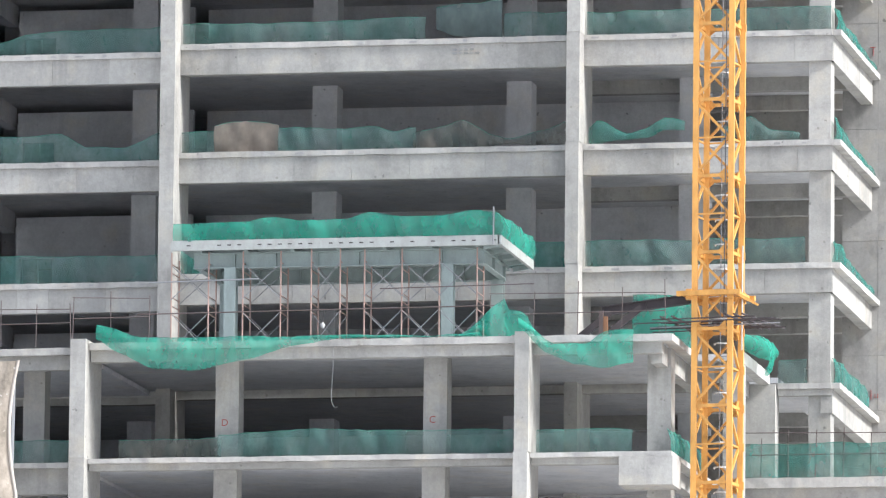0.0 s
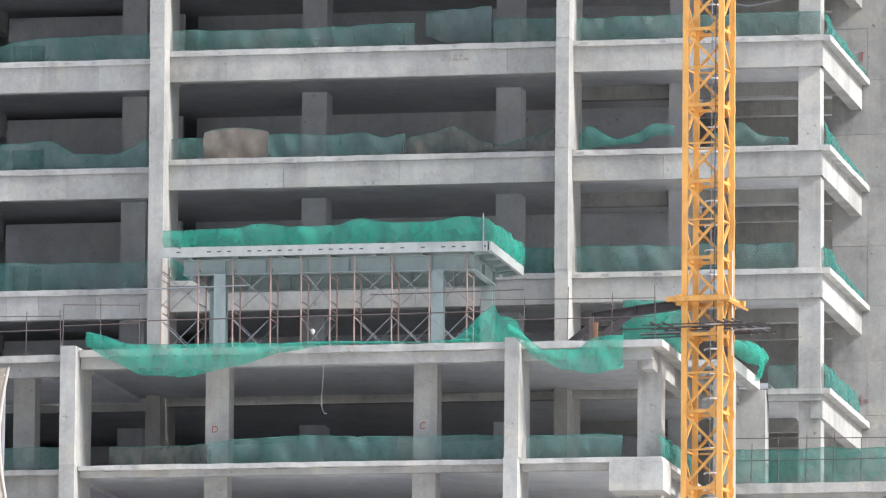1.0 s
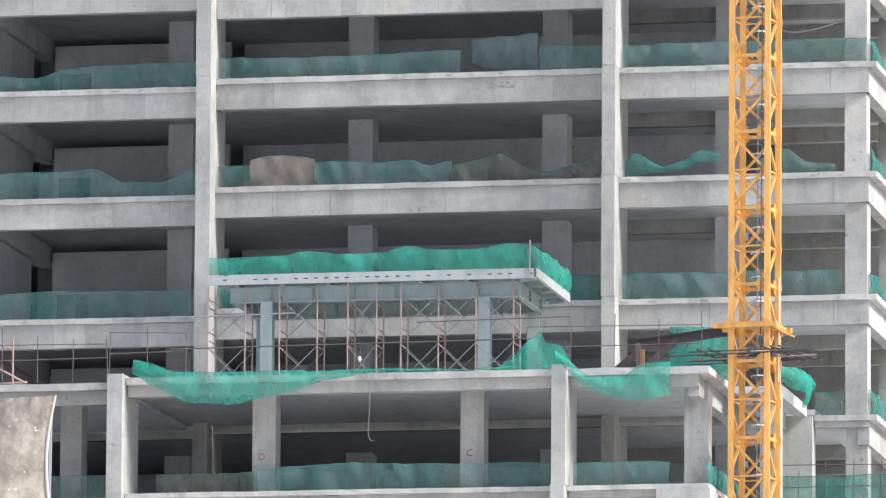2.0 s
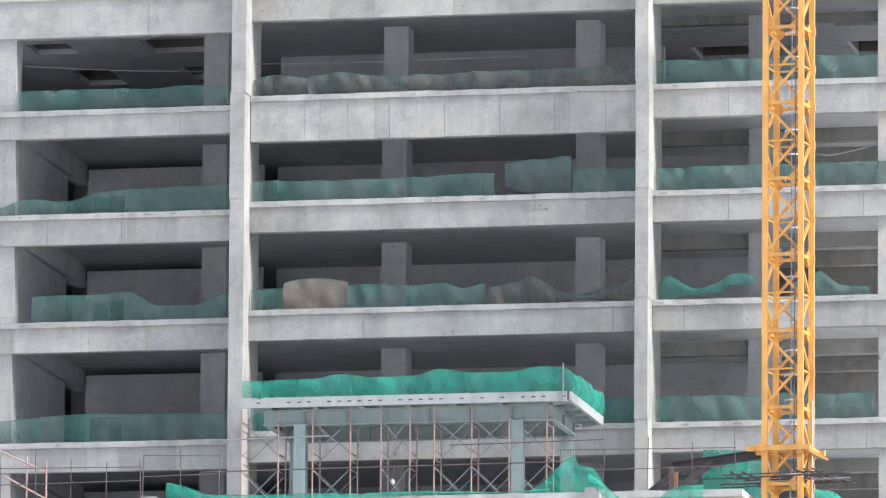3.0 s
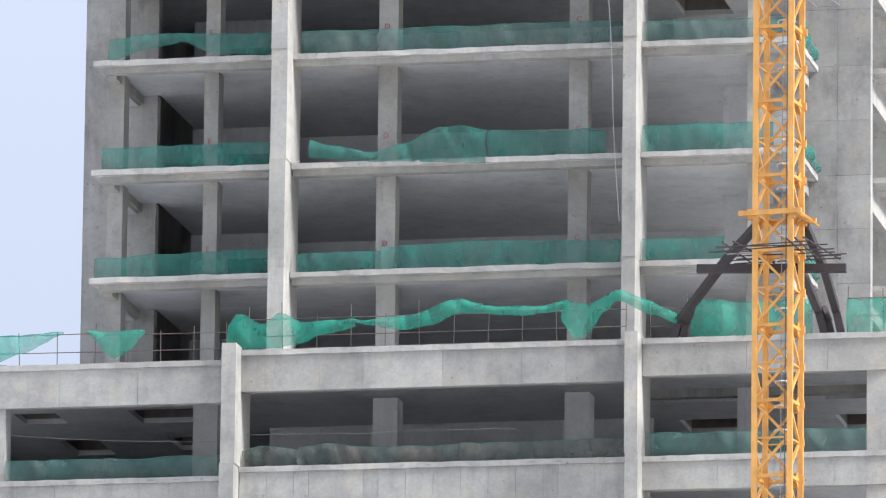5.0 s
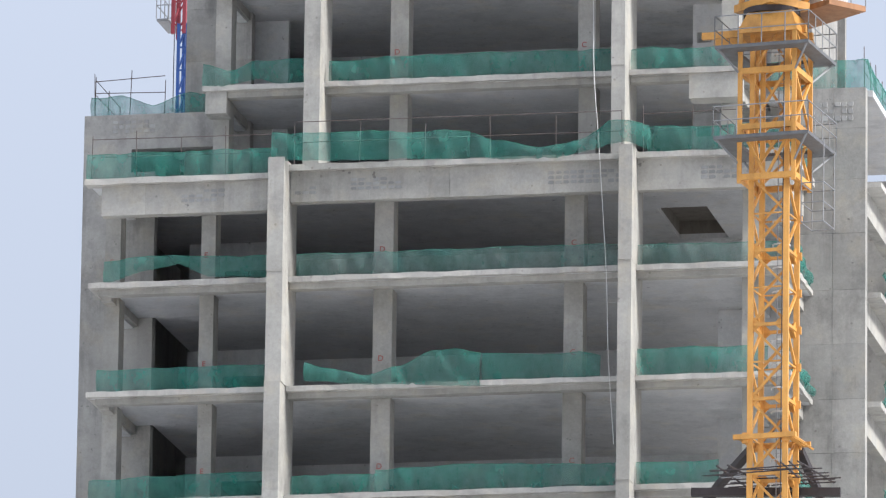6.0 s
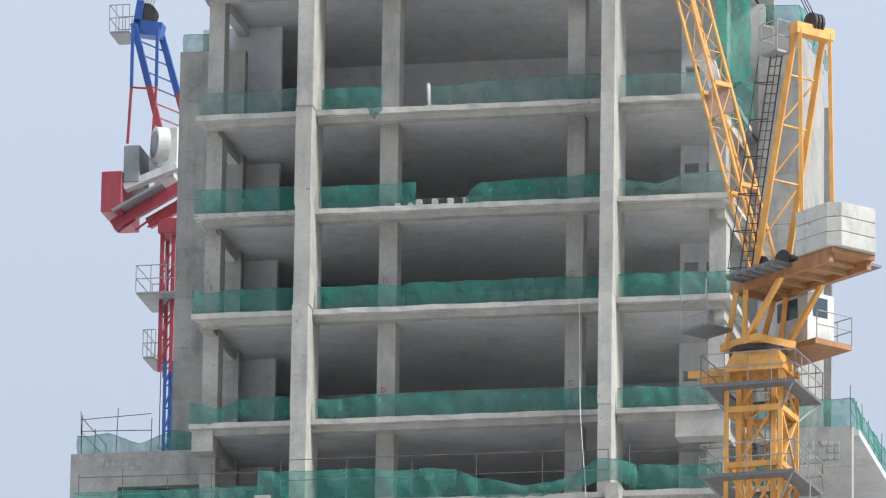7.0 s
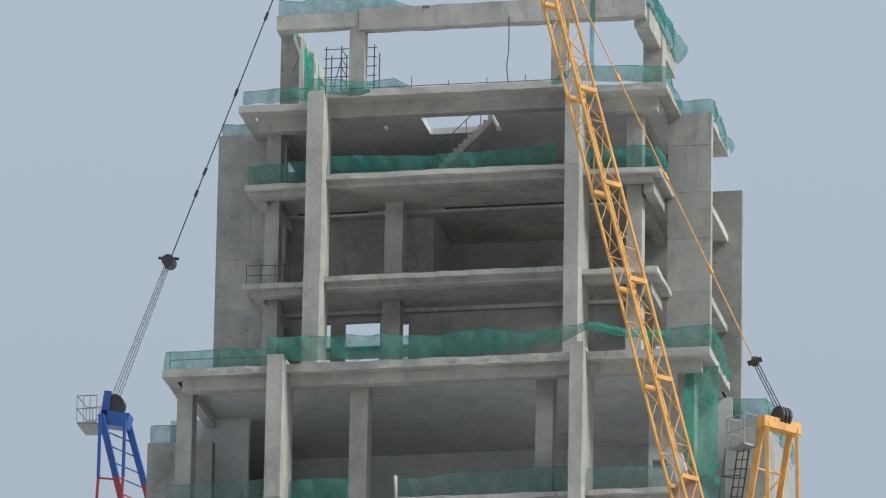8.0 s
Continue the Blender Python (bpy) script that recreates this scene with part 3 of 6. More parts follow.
for s, e, zz in ((-8.1, ML4[0], z - 0.15), (ML4[1], MR4[0], z + 0.28), (MR4[1], 8.6, z)):
    rough("slab_lip", s, e, 8.7, 9.45, zz - 0.27, zz, CONC_LIP, tower, jit=0.025)
    rough("edge_beam", s + (0.6 if s < -8 else 0), e - (0.5 if e > 8 else 0), 9.5, 9.95, zz - 0.82, zz - 0.2, CONC, tower)
rough("slab_lip", 9.46, 12, 8.1, 8.6, z - 0.27, z, CONC, tower, "y", 0.02)
rough("slab_lip", 9.46, 12, -8.1, -7.6, z - 0.42, z - 0.15, CONC, tower, "y", 0.02)
zs4 = [T3[4], *T4[:2], T4[2] + 0.1]
column("fin_column", -5.26, -4.62, 8.05, 9.6, zs4)
column("fin_column", 4.8, 5.36, 8.05, 10.4, zs4)
zc4 = [T3[4], *T4]
for u, w, v in ((-6.95, 0.28, 10.0), (7.17, 0.3, 10.0)):
    column("column", u - w, u + w, v, v + 0.7, [zz if i == 0 else zz - 0.2 for i, zz in enumerate(zc4)])
column("column", -2.75, -2.05, 11.0, 11.7, [T3[4], T4[0] - 0.2, T4[1] - 0.2], CONC_WALL)
# Darker wall concrete again puts the top storeys' shade into walls and beams.
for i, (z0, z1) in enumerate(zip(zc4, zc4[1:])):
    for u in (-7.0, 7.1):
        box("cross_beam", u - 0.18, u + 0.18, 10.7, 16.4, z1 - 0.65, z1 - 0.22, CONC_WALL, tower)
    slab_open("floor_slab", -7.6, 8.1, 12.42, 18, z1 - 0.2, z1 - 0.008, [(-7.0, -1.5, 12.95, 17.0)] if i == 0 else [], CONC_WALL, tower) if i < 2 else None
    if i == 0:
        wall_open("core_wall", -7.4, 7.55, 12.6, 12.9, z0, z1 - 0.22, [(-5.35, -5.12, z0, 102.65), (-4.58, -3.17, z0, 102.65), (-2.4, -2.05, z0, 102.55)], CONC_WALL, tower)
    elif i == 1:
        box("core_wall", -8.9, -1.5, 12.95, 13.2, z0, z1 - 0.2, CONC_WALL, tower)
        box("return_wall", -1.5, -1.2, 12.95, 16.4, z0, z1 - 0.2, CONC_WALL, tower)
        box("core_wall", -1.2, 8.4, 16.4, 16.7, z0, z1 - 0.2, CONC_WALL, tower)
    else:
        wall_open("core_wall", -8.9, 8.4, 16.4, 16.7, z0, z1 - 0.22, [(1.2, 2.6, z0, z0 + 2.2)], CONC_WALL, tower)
# slots in the soffit and the stair to the roof
box("soffit_slot", -0.6, 6.0, 11.9, 12.08, T4[1] - 0.215, T4[1] - 0.199, DARK_STEEL, tower)
box("soffit_slot", -6.4, -3.6, 11.9, 12.08, T4[1] - 0.215, T4[1] - 0.199, DARK_STEEL, tower)
stair = bmesh.new()
line = []
for k in range(18):
    line += [(-2.1 + k * 0.19, T4[1] + k * 0.186), (-2.1 + k * 0.19, T4[1] + (k + 1) * 0.186)]
line += [(1.32, T4[1] + 18 * 0.186), (1.32, T4[1] + 18 * 0.186 - 0.3), (-1.8, T4[1])]
near, far = [stair.verts.new((u, 11.5, zz)) for u, zz in line], [stair.verts.new((u, 12.5, zz)) for u, zz in line]
stair.faces.new(near)
stair.faces.new(far[::-1])
for k in range(len(line)):
    m = (k + 1) % len(line)
    stair.faces.new((near[k], far[k], far[m], near[m]))
bmesh.ops.recalc_face_normals(stair, faces=stair.faces)
part("stair_flight", stair, CONC_LIP, tower, "bare concrete stair flight to the roof")
for k in range(0, 18, 3):
    u, zz = -2.0 + k * 0.19, T4[1] + (k + 1) * 0.186
    tube("stair_post", (u, 11.55, zz), (u, 11.55, zz + 0.8), 0.02, PIPE, tower, 5)
tube("stair_rail", (-2.0, 11.55, T4[1] + 0.98), (0.85, 11.55, T4[1] + 3.78), 0.02, PIPE, tower, 5)
W4 = 110.3
wall_lifts(-9.6, -6.9, 12.0, 12.4, [T3[4], 101.2, T4[0], 105.2, T4[1], 109.0, W4], tower, 1.4)
wall_lifts(8.12, 9.8, 12.0, 12.4, [T3[4], 101.2, T4[0], 105.2, T4[1], 109.0, W4], tower, 1.7)
box("end_wall", -9.55, -9.2, 12.5, 18, T3[4], W4, CONC_WALL, tower)
box("shear_wall", 8.6, 10.3, 16.4, 16.8, W3, 108.6, CONC_WALL, tower)
for z in (T4[0], T4[1] - 0.3, W4):
    rough("slab_lip", 12.5, 16.4, 9.0, 9.75, z - 0.3, z - 0.02, CONC_LIP, tower, "y")

# the open frame on the roof
R0, R1 = T4[2], 114.15
rough("roof_beam", -6.86, -3.62, 9.5, 9.95, R1 - 0.52, R1 + 0.08, CONC, tower, jit=0.02)
rough("roof_beam", -3.6, 7.6, 9.46, 9.95, R1 - 0.68, R1 + 0.2, CONC, tower, jit=0.02)
rough("roof_beam", 9.95, 16.0, 7.1, 7.7, R1 - 0.95, R1, CONC, tower, "y", 0.02)
rough("roof_beam", 9.95, 16.0, -6.86, -6.3, R1 - 0.55, R1, CONC, tower, "y", 0.02)
for u in (-3.67, 4.25):
    box("column", u - 0.3, u + 0.3, 9.55, 10.1, R0, R1 - 0.5, CONC, tower)
box("column", -6.84, -6.06, 10.3, 11.05, R0, R1 - 0.55, CONC_WALL, tower)
tube("downpipe", (-6.02, 10.15, R0), (-6.02, 10.15, R1 - 1.3), 0.06, WHITE, tower, 8)
tube("downpipe", (-6.02, 10.15, R1 - 1.3), (-6.3, 10.15, R1 - 0.6), 0.06, WHITE, tower, 8)
box("column", 7.0, 7.75, 12.6, 13.4, R0, R1 - 0.3, CONC, tower)
box("column", -6.8, -6.1, 13.0, 13.7, R0, R1 - 0.3, CONC, tower)

# ---------------------------------------------------------------- podium
podium = thing("podium_building", "low unfinished concrete wing with open floors before the tower", "building")


def podium_floor(z, drop, lip=0.24, sink=0.0, left_drop=None):
    box("floor_slab", -7.9, 12.7, -10.9, -0.2, z - lip + 0.02, z - 0.005, CONC_LIFTED, podium)
    box("floor_slab", -20, -7.92, -10.9, -0.2, z - sink - lip + 0.02, z - sink - 0.005, CONC_LIFTED, podium)
    for s, e in ((-20, -8.04), (-7.48, 7.44), (7.93, 12.8)):
        zz, dd = (z - sink, left_drop or drop) if s < -10 else (z, drop)
        rough("slab_lip", s, e, -11.2, -10.8, zz - lip, zz, CONC_LIP, podium)
        rough("edge_beam", s, e - (0.4 if e > 12 else 0), -10.95, -10.5, zz - dd, zz - lip, CONC, podium)
    rough("slab_lip", -10.8, -0.2, 12.4, 12.8, z - lip, z, CONC_LIP, podium, "y")
    rough("side_beam", -10.5, -0.2, 11.95, 12.35, z - drop - 0.3, z - lip, CONC, podium, "y")


podium_floor(D, 0.62, 0.24, 0.15, 0.72)
box("floor_slab", 12.82, 14.04, -6.0, -0.32, D - 0.25, D - 0.01, CONC_LIFTED, podium)
rough("slab_lip", -6.0, -0.32, 14.05, 14.42, D - 0.35, D + 0.06, CONC_LIP, podium, "y")
box("column", 13.7, 14.4, -6.0, -5.45, 0, D - 0.36, CONC, podium)
box("side_beam", 13.3, 13.7, -5.4, -0.32, D - 0.8, D - 0.26, CONC, podium)
podium_floor(GP, 0.38, 0.17, 0.12, 1.05)
podium_floor(GP - 4.1, 0.38, 0.17)
zp = [0, 12, 24, GP - 4.1, GP, D + 0.1]
column("fin_column", -8.04, -7.5, -11.6, -9.2, zp, CONC, podium)
column("fin_column", 7.44, 7.93, -11.6, -9.5, zp, CONC, podium)
zp = [0, 12, 24, GP - 4.1, GP, D - 0.24]
for u in (-3.03, 4.26, 12.06):
    column("column", u - 0.41, u + 0.41, -9.4, -8.6, zp, CONC, podium)
column("column", -10.36, -9.6, -8.9, -8.1, [0, 12, 24, GP - 4.2, GP - 0.12, D - 0.39], CONC, podium)
box("edge_block", 11.0, 12.85, -11.25, -9.6, G - 0.95, GP - 0.172, CONC, podium)
# lower roof beside the wing
terrace = thing("terrace_building", "low concrete terrace block beside the tower", "building")
GT = G + 0.31
rough("slab_lip", 13.0, 30, -3.2, -2.7, GT - 0.45, GT - 0.1, CONC_LIP, terrace)
box("edge_beam", 13.0, 30, -2.95, -2.4, GT - 1.3, GT - 0.45, CONC, terrace)
box("roof_slab", 13.0, 30, -2.7, 9.4, GT - 0.4, GT - 0.12, CONC_LIFTED, terrace)
for u in (13.4, 18, 24, 29.5):
    box("column", u - 0.35, u + 0.35, -2.6, -1.9, 0, GT - 0.4, CONC, terrace)

# ---------------------------------------------------------------- marks and patches on the concrete
def letter(ch, u, v, z, size=0.3):
    cu = bpy.data.curves.new("column_mark", "FONT")
    cu.body, cu.size, cu.align_x, cu.extrude = ch, size, "CENTER", 0.002
    cu.materials.append(MARK)
    ob = new("column_mark", cu)
    ob.matrix_world = pose(u, v - 0.022, z, 90, 0, 0)
    ob.parent = tower if z > 42 else podium


for i, z in enumerate(T2[:3]):
    letter("D", -3.1, 6.2, z + 1.2)
    letter("C", 4.1, 6.2, z + 1.2)
    letter("E", -9.78, 6.2, z + 1.2)
letter("F", -13.37, 6.2, T2[2] + 1.05)
for z in T3[:2]:
    letter("D", -2.99, 7.8, z + 1.3)
    letter("C", 4.11, 7.8, z + 1.3)
letter("E", -9.67, 7.8, T3[1] + 1.3)
letter("D", -3.08, -9.4, G + 1.5, 0.34)
letter("C", 4.2, -9.4, G + 1.5, 0.34)

DAB = concrete("lip_stain_mortar", (0.34, 0.335, 0.32), (0.42, 0.415, 0.40), 0.4, 0.2)
PATCH = concrete("mortar_patch", (0.28, 0.28, 0.27), (0.36, 0.36, 0.35), 0.4, 0.2)
patch_rng = random.Random(12)


def patches(u0, u1, v, z0, z1, rows=3, w=0.28, material=None):
    """Rows of rough mortar dabs over form-tie holes."""
    u = u0
    while u < u1:
        for r in range(rows):
            if patch_rng.random() < (0.85 if rows > 1 else 0.6):
                zc = z0 + (z1 - z0) * (r + 0.5) / rows
                bm = bmesh.new()
                a, h = w * patch_rng.uniform(0.34, 0.42), (z1 - z0) / rows * patch_rng.uniform(0.3, 0.4)
                if rows == 1:
                    a, h = patch_rng.uniform(0.04, 0.16), (z1 - z0) * patch_rng.uniform(0.12, 0.3)
                n = 12
                square = lambda c: math.copysign(abs(c) ** 0.45, c)
                ring = [bm.verts.new((u + a * square(math.cos(k * math.tau / n)) * patch_rng.uniform(0.85, 1.1), v - 0.012,
                                      zc + h * square(math.sin(k * math.tau / n)) * patch_rng.uniform(0.85, 1.1))) for k in range(n)]
                base = [bm.verts.new((p.co.x * 1.0 + (p.co.x - u) * 0.15, v + 0.01, p.co.z)) for p in ring]
                bm.faces.new(ring)
                for k in range(n):
                    bm.faces.new((ring[k], base[k], base[(k + 1) % n], ring[(k + 1) % n]))
                bmesh.ops.recalc_face_normals(bm, faces=bm.faces)
                part("mortar_patch", bm, material or PATCH, tower)
        u += w


for z in (C, B, A, F):
    for a, b in ((-16.3, -7.7), (-6.8, 7.0), (7.8, 16.3)):
        patches(a + patch_rng.random(), b, -0.102, z - (SINK[z] + 0.17 if a < -10 else 0.17), z - (SINK[z] + 0.03 if a < -10 else 0.03), 1, 0.95, DAB)
for a, b in ((-10.0, -6.2), (-5.2, 5.4), (6.2, 10.5)):
    patches(a, b, 6.285, T3[4] - 0.36, T3[4] - 0.16, 1, 0.62, DAB)
patches(-10.0, -6.4, 6.385, T3[2] - 0.17, T3[2] - 0.03, 1, 0.5)
KZ = T2[3]
patches(-6.0, -5.2, 4.725, KZ - 1.1, KZ - 0.75, 2)
patches(-3.9, -2.1, 4.725, KZ - 1.0, KZ - 0.5)
patches(3.5, 6.1, 4.725, KZ - 1.05, KZ - 0.5)
patches(-10.3, -8.9, 4.725, KZ - 1.25, KZ - 0.72)
patches(9.2, 11.0, 4.725, KZ - 1.05, KZ - 0.5)
patches(12.4, 13.9, 9.59, WALL_TOP - 1.3, WALL_TOP - 0.5, 3, 0.24, DAB)
patches(-14.2, -12.7, 9.59, WALL_TOP - 0.75, WALL_TOP - 0.2, 3, 0.24, DAB)
patches(3.0, 4.0, -0.03, A - 0.6, A - 0.35, 2, 0.2)


# ---------------------------------------------------------------- safety nets
L_DUST = "dusty green safety net along the open floor edge"
L_TEAL = "dark green safety net along the open floor edge"
L_GREEN = "bright green safety net hung over a railing"
FLAT = lambda h: ((0, h), (1, h))
V1 = 0.1
# tier 1
net([(-15.7, V1), (-7.6, V1)], F - SINK[F], FLAT(0.75), DUSTY, L_DUST, seed=1)
net([(-6.95, V1), (-4.9, V1)], F, ((0, 0.6), (0.3, 0.75), (1, 0.65)), GREYNET, "grey torn dusty netting along the floor edge", seed=2)
net([(-4.9, V1), (1.0, V1)], F, ((0, 0.7), (0.2, 0.85), (0.35, 0.6), (1, 0.65)), GREYNET, "grey torn dusty netting along the floor edge", seed=3)
net([(1.0, V1), (7.1, V1)], F, FLAT(0.68), GREYNET, "grey dusty netting along the floor edge", seed=4)
net([(7.75, V1), (15.7, V1)], F, FLAT(0.85), DUSTY, L_DUST, seed=5)
net([(-16.4, V1), (-7.6, V1)], A - SINK[A], ((0, 0.25), (0.12, 0.6), (0.3, 0.45), (0.42, 0.8), (1, 0.95)), DUSTY, L_DUST, seed=6)
net([(-6.95, V1), (1.9, V1)], A, ((0, 0.75), (0.3, 0.72), (1, 0.82)), DUSTY, L_DUST, seed=7)
net([(4.75, V1), (7.15, V1)], A, FLAT(0.85), DUSTY, L_DUST, seed=8)
net([(7.75, V1), (15.7, V1), (16.5, V1)], A, FLAT(0.85), DUSTY, L_DUST, seed=9)
net([(-15.0, V1), (-7.6, V1)], B - SINK[B], ((0, 0.95), (0.3, 1.0), (0.5, 1.05), (0.62, 0.5), (0.8, 0.5), (1, 1.05)), DUSTY, L_DUST, seed=10)
net([(-6.95, V1), (-5.7, V1)], B, FLAT(0.75), DUSTY, L_DUST, seed=11)
net([(-3.4, V1), (-0.3, V1), (1.6, V1)], B, ((0, 0.85), (0.7, 0.8), (0.85, 0.62), (1, 0.75)), DUSTY, L_DUST, seed=12)
net([(1.5, V1), (7.15, V1)], B, ((0, 0.55), (0.12, 0.75), (0.32, 0.95), (0.5, 0.45), (0.62, 0.25), (0.8, 0.55), (1, 0.9)), GREYNET, "grey green sagging net along the floor edge", low=((0, 0), (0.4, 0.02), (0.6, 0.08), (1, 0.05)), seed=13)
net([(7.85, V1), (11.3, V1)], B, ((0, 0.6), (0.1, 0.9), (0.4, 0.35), (0.6, 0.55), (0.8, 0.95), (1, 0.8)), TEAL, "torn green net sagging between its ties", low=((0, 0), (0.3, 0.15), (0.6, 0.2), (0.8, 0.5), (1, 0.45)), seed=14)
net([(12.7, V1), (15.4, V1)], B, ((0, 0.5), (0.35, 0.95), (0.6, 0.4), (1, 0.3)), DUSTY, "torn green net sagging between its ties", low=((0, 0), (1, 0.05)), seed=15)
net([(-16.4, V1), (-7.6, V1)], C - SINK[C], ((0, 0.8), (0.3, 1.0), (1, 0.95)), DUSTY, L_DUST, seed=16)
net([(-6.9, V1), (7.1, V1)], C, FLAT(0.95), TEAL, L_TEAL, seed=17)
net([(7.75, V1), (15.6, V1)], C, FLAT(0.92), DUSTY, L_DUST, seed=18)
for z in (C, B, A, F):
    net([(16.62, 0.2), (16.62, 9.4)], z, ((0, 0.8), (0.4, 0.5), (1, 0.4)), TEAL, "green net hanging over the side edge of the floor", seed=19 + z)
net([(14.7, -0.05), (15.7, -0.05)], D - 0.27, FLAT(0.8), DUSTY, L_DUST, seed=26)
net([(16.6, 0.2), (16.6, 8.0)], D - 0.27, FLAT(0.9), TEAL, L_TEAL, seed=27)

# boards and sheets among them
net([(-5.72, V1 - 0.03), (-3.4, V1 - 0.03)], B, ((0, 0.95), (0.2, 1.12), (0.8, 1.12), (1, 1.0)), SACK, "beige sheet hung over the floor edge rail", bulge=0.12, seed=31, group="hung sheets")
net([(2.3, V1 - 0.02), (4.7, V1 - 0.02)], A, ((0, 1.15), (0.4, 1.3), (0.6, 1.25), (1, 1.32)), TARP, "pale grey green torn sheet hung over the floor edge rail", low=((0, 0.35), (0.3, 0.1), (1, 0.02)), bulge=0.08, seed=32, group="hung sheets")

# tier 1 roof: nets tied to a railing of rebars
net([(-19.5, V1), (-15.2, V1), (-13.6, V1)], E - SINK[E], ((0, 1.0), (0.6, 1.1), (0.85, 1.2), (1, 1.25)), GREEN, L_GREEN, low=((0, 0.1), (0.55, 0.05), (0.75, 0.5), (1, 1.15)), seed=33)
net([(-12.7, V1), (-10.6, V1)], E - SINK[E], ((0, 1.25), (1, 1.2)), GREEN, L_GREEN, low=((0, 1.1), (0.45, 0.15), (0.7, 0.4), (1, 1.1)), seed=34)
net([(-7.5, -0.05), (-2.8, -0.05)], E, ((0, 0.9), (0.08, 1.4), (0.28, 0.9), (0.4, 1.35), (0.6, 0.95), (1, 1.05)), GREEN, L_GREEN, low=((0, 0.02), (0.4, 0.05), (0.55, 0.15), (0.75, 0.5), (1, 0.75)), seed=35)
net([(-2.8, -0.05), (5.0, -0.05)], E, ((0, 1.0), (0.25, 1.1), (0.48, 1.62), (0.65, 1.4), (0.85, 1.25), (1, 1.5)), GREEN, L_GREEN, low=((0, 0.9), (0.2, 0.55), (0.35, 0.7), (0.5, 1.15), (0.8, 0.95), (1, 1.15)), seed=36)
net([(4.75, -0.05), (6.9, -0.95), (8.9, -0.05)], E, ((0, 1.5), (0.25, 1.2), (0.52, 1.65), (0.75, 1.3), (1, 0.9)), GREEN, L_GREEN, low=((0, 0.7), (0.1, 0.05), (0.22, 0.05), (0.4, 0.9), (0.52, 1.25), (0.8, 0.8), (1, 0.5)), seed=37)
net([(9.4, V1), (12.2, V1), (13.8, V1)], E, FLAT(1.3), GREEN, L_GREEN, seed=38)
net([(15.0, V1), (21.0, V1)], E, FLAT(1.25), GREEN, L_GREEN, seed=39)

# tier 2
V2 = 4.75
for i, z in enumerate(T2[:3]):
    a = -13.7 + 0.2 * i
    if i == 1:
        net([(a, V2), (-7.0, V2)], z, FLAT(0.85), TEAL, L_TEAL, seed=41)
        net([(-5.6, 4.5), (1.0, 4.45)], z, ((0, 0.85), (0.12, 0.6), (0.35, 0.28), (0.55, 0.6), (0.72, 1.1), (0.85, 1.15), (1, 1.0)), TEAL, "dark green net sagging over the slab edge", low=((0, 0.15), (0.3, -0.05), (0.6, -0.1), (0.9, -0.25), (1, -0.25)), bulge=0.14, seed=42)
        net([(1.0, V2), (5.4, V2)], z, ((0, 1.0), (0.8, 0.9), (1, 0.85)), TEAL, L_TEAL, seed=43)
        net([(6.75, V2), (8.4, V2), (11.6, V2)], z, FLAT(1.0), TEAL, L_TEAL, bulge=0.12, seed=44)
    elif i == 2:
        net([(a, V2 - 0.1), (-7.0, V2)], z, ((0, 0.8), (0.25, 0.95), (1, 0.85)), TEAL, "green net pulled askew along the floor edge", low=((0, -0.05), (0.25, 0.4), (0.45, 0.6), (0.65, 0.1), (1, 0.02)), seed=45)
        net([(-6.0, V2), (6.0, V2)], z, FLAT(0.85), DUSTY, L_DUST, seed=46)
        net([(6.75, V2), (12.3, V2)], z, FLAT(0.75), DUSTY, L_DUST, seed=47)
    else:
        net([(a, V2), (-7.0, V2)], z, ((0, 0.75), (1, 0.95)), TEAL, L_TEAL, seed=48)
        net([(-6.1, V2), (-2.9, V2)], z, FLAT(0.7), TEAL, L_TEAL, seed=49)
        net([(-2.9, V2 - 0.06), (6.0, V2)], z, ((0, 0.8), (0.3, 0.95), (1, 0.85)), TEAL, L_TEAL, bulge=0.1, seed=50)
        net([(6.75, V2), (9.8, V2)], z, FLAT(0.85), TEAL, L_TEAL, seed=51)
    net([(12.4, 4.9), (12.4, 9.4)], z, ((0, 1.0), (0.5, 0.6), (1, 0.2)), TEAL, "green net hanging over the side edge of the floor", bulge=0.2, seed=52 + i)
net([(-14.0, 4.6), (-6.8, 4.6)], KZ - 0.27, FLAT(0.95), TEAL, L_TEAL, seed=55)
net([(-6.8, 3.75), (0.5, 4.5)], KZ, FLAT(1.05), TEAL, L_TEAL, seed=56)
net([(0.4, 4.5), (5.0, 4.4), (6.7, 3.65), (7.1, 4.2)], KZ, ((0, 1.0), (0.15, 0.65), (0.4, 0.28), (0.6, 0.55), (0.75, 1.1), (1, 0.9)), TEAL, "green net sagging over the slab edge", low=((0, 0.05), (0.2, -0.1), (0.45, -0.12), (0.65, 0.1), (0.85, 0.25), (1, 0)), bulge=0.14, seed=57)
net([(7.1, 4.6), (12.4, 4.6), (12.4, 9.3)], KZ, FLAT(0.95), TEAL, L_TEAL, seed=58)
net([(-15.2, 9.8), (-10.4, 9.8)], WALL_TOP, ((0, 0.75), (0.25, 0.8), (0.5, 0.35), (0.75, 0.8), (1, 0.75)), TEAL, L_TEAL, seed=59)
net([(10.8, 9.8), (14.35, 9.8), (14.4, 20)], WALL_TOP, FLAT(1.1), TEAL, L_TEAL, seed=60)
for i, z in enumerate(T2[:3]):
    net([(14.92, 10.4), (14.92, 21)], z, ((0, 0.8), (0.3, 0.3), (1, 0.9)), TEAL, "green net hanging over the side edge of the floor", bulge=0.15, seed=61 + i)

# tier 3
V3 = 6.55
z = T3[0]
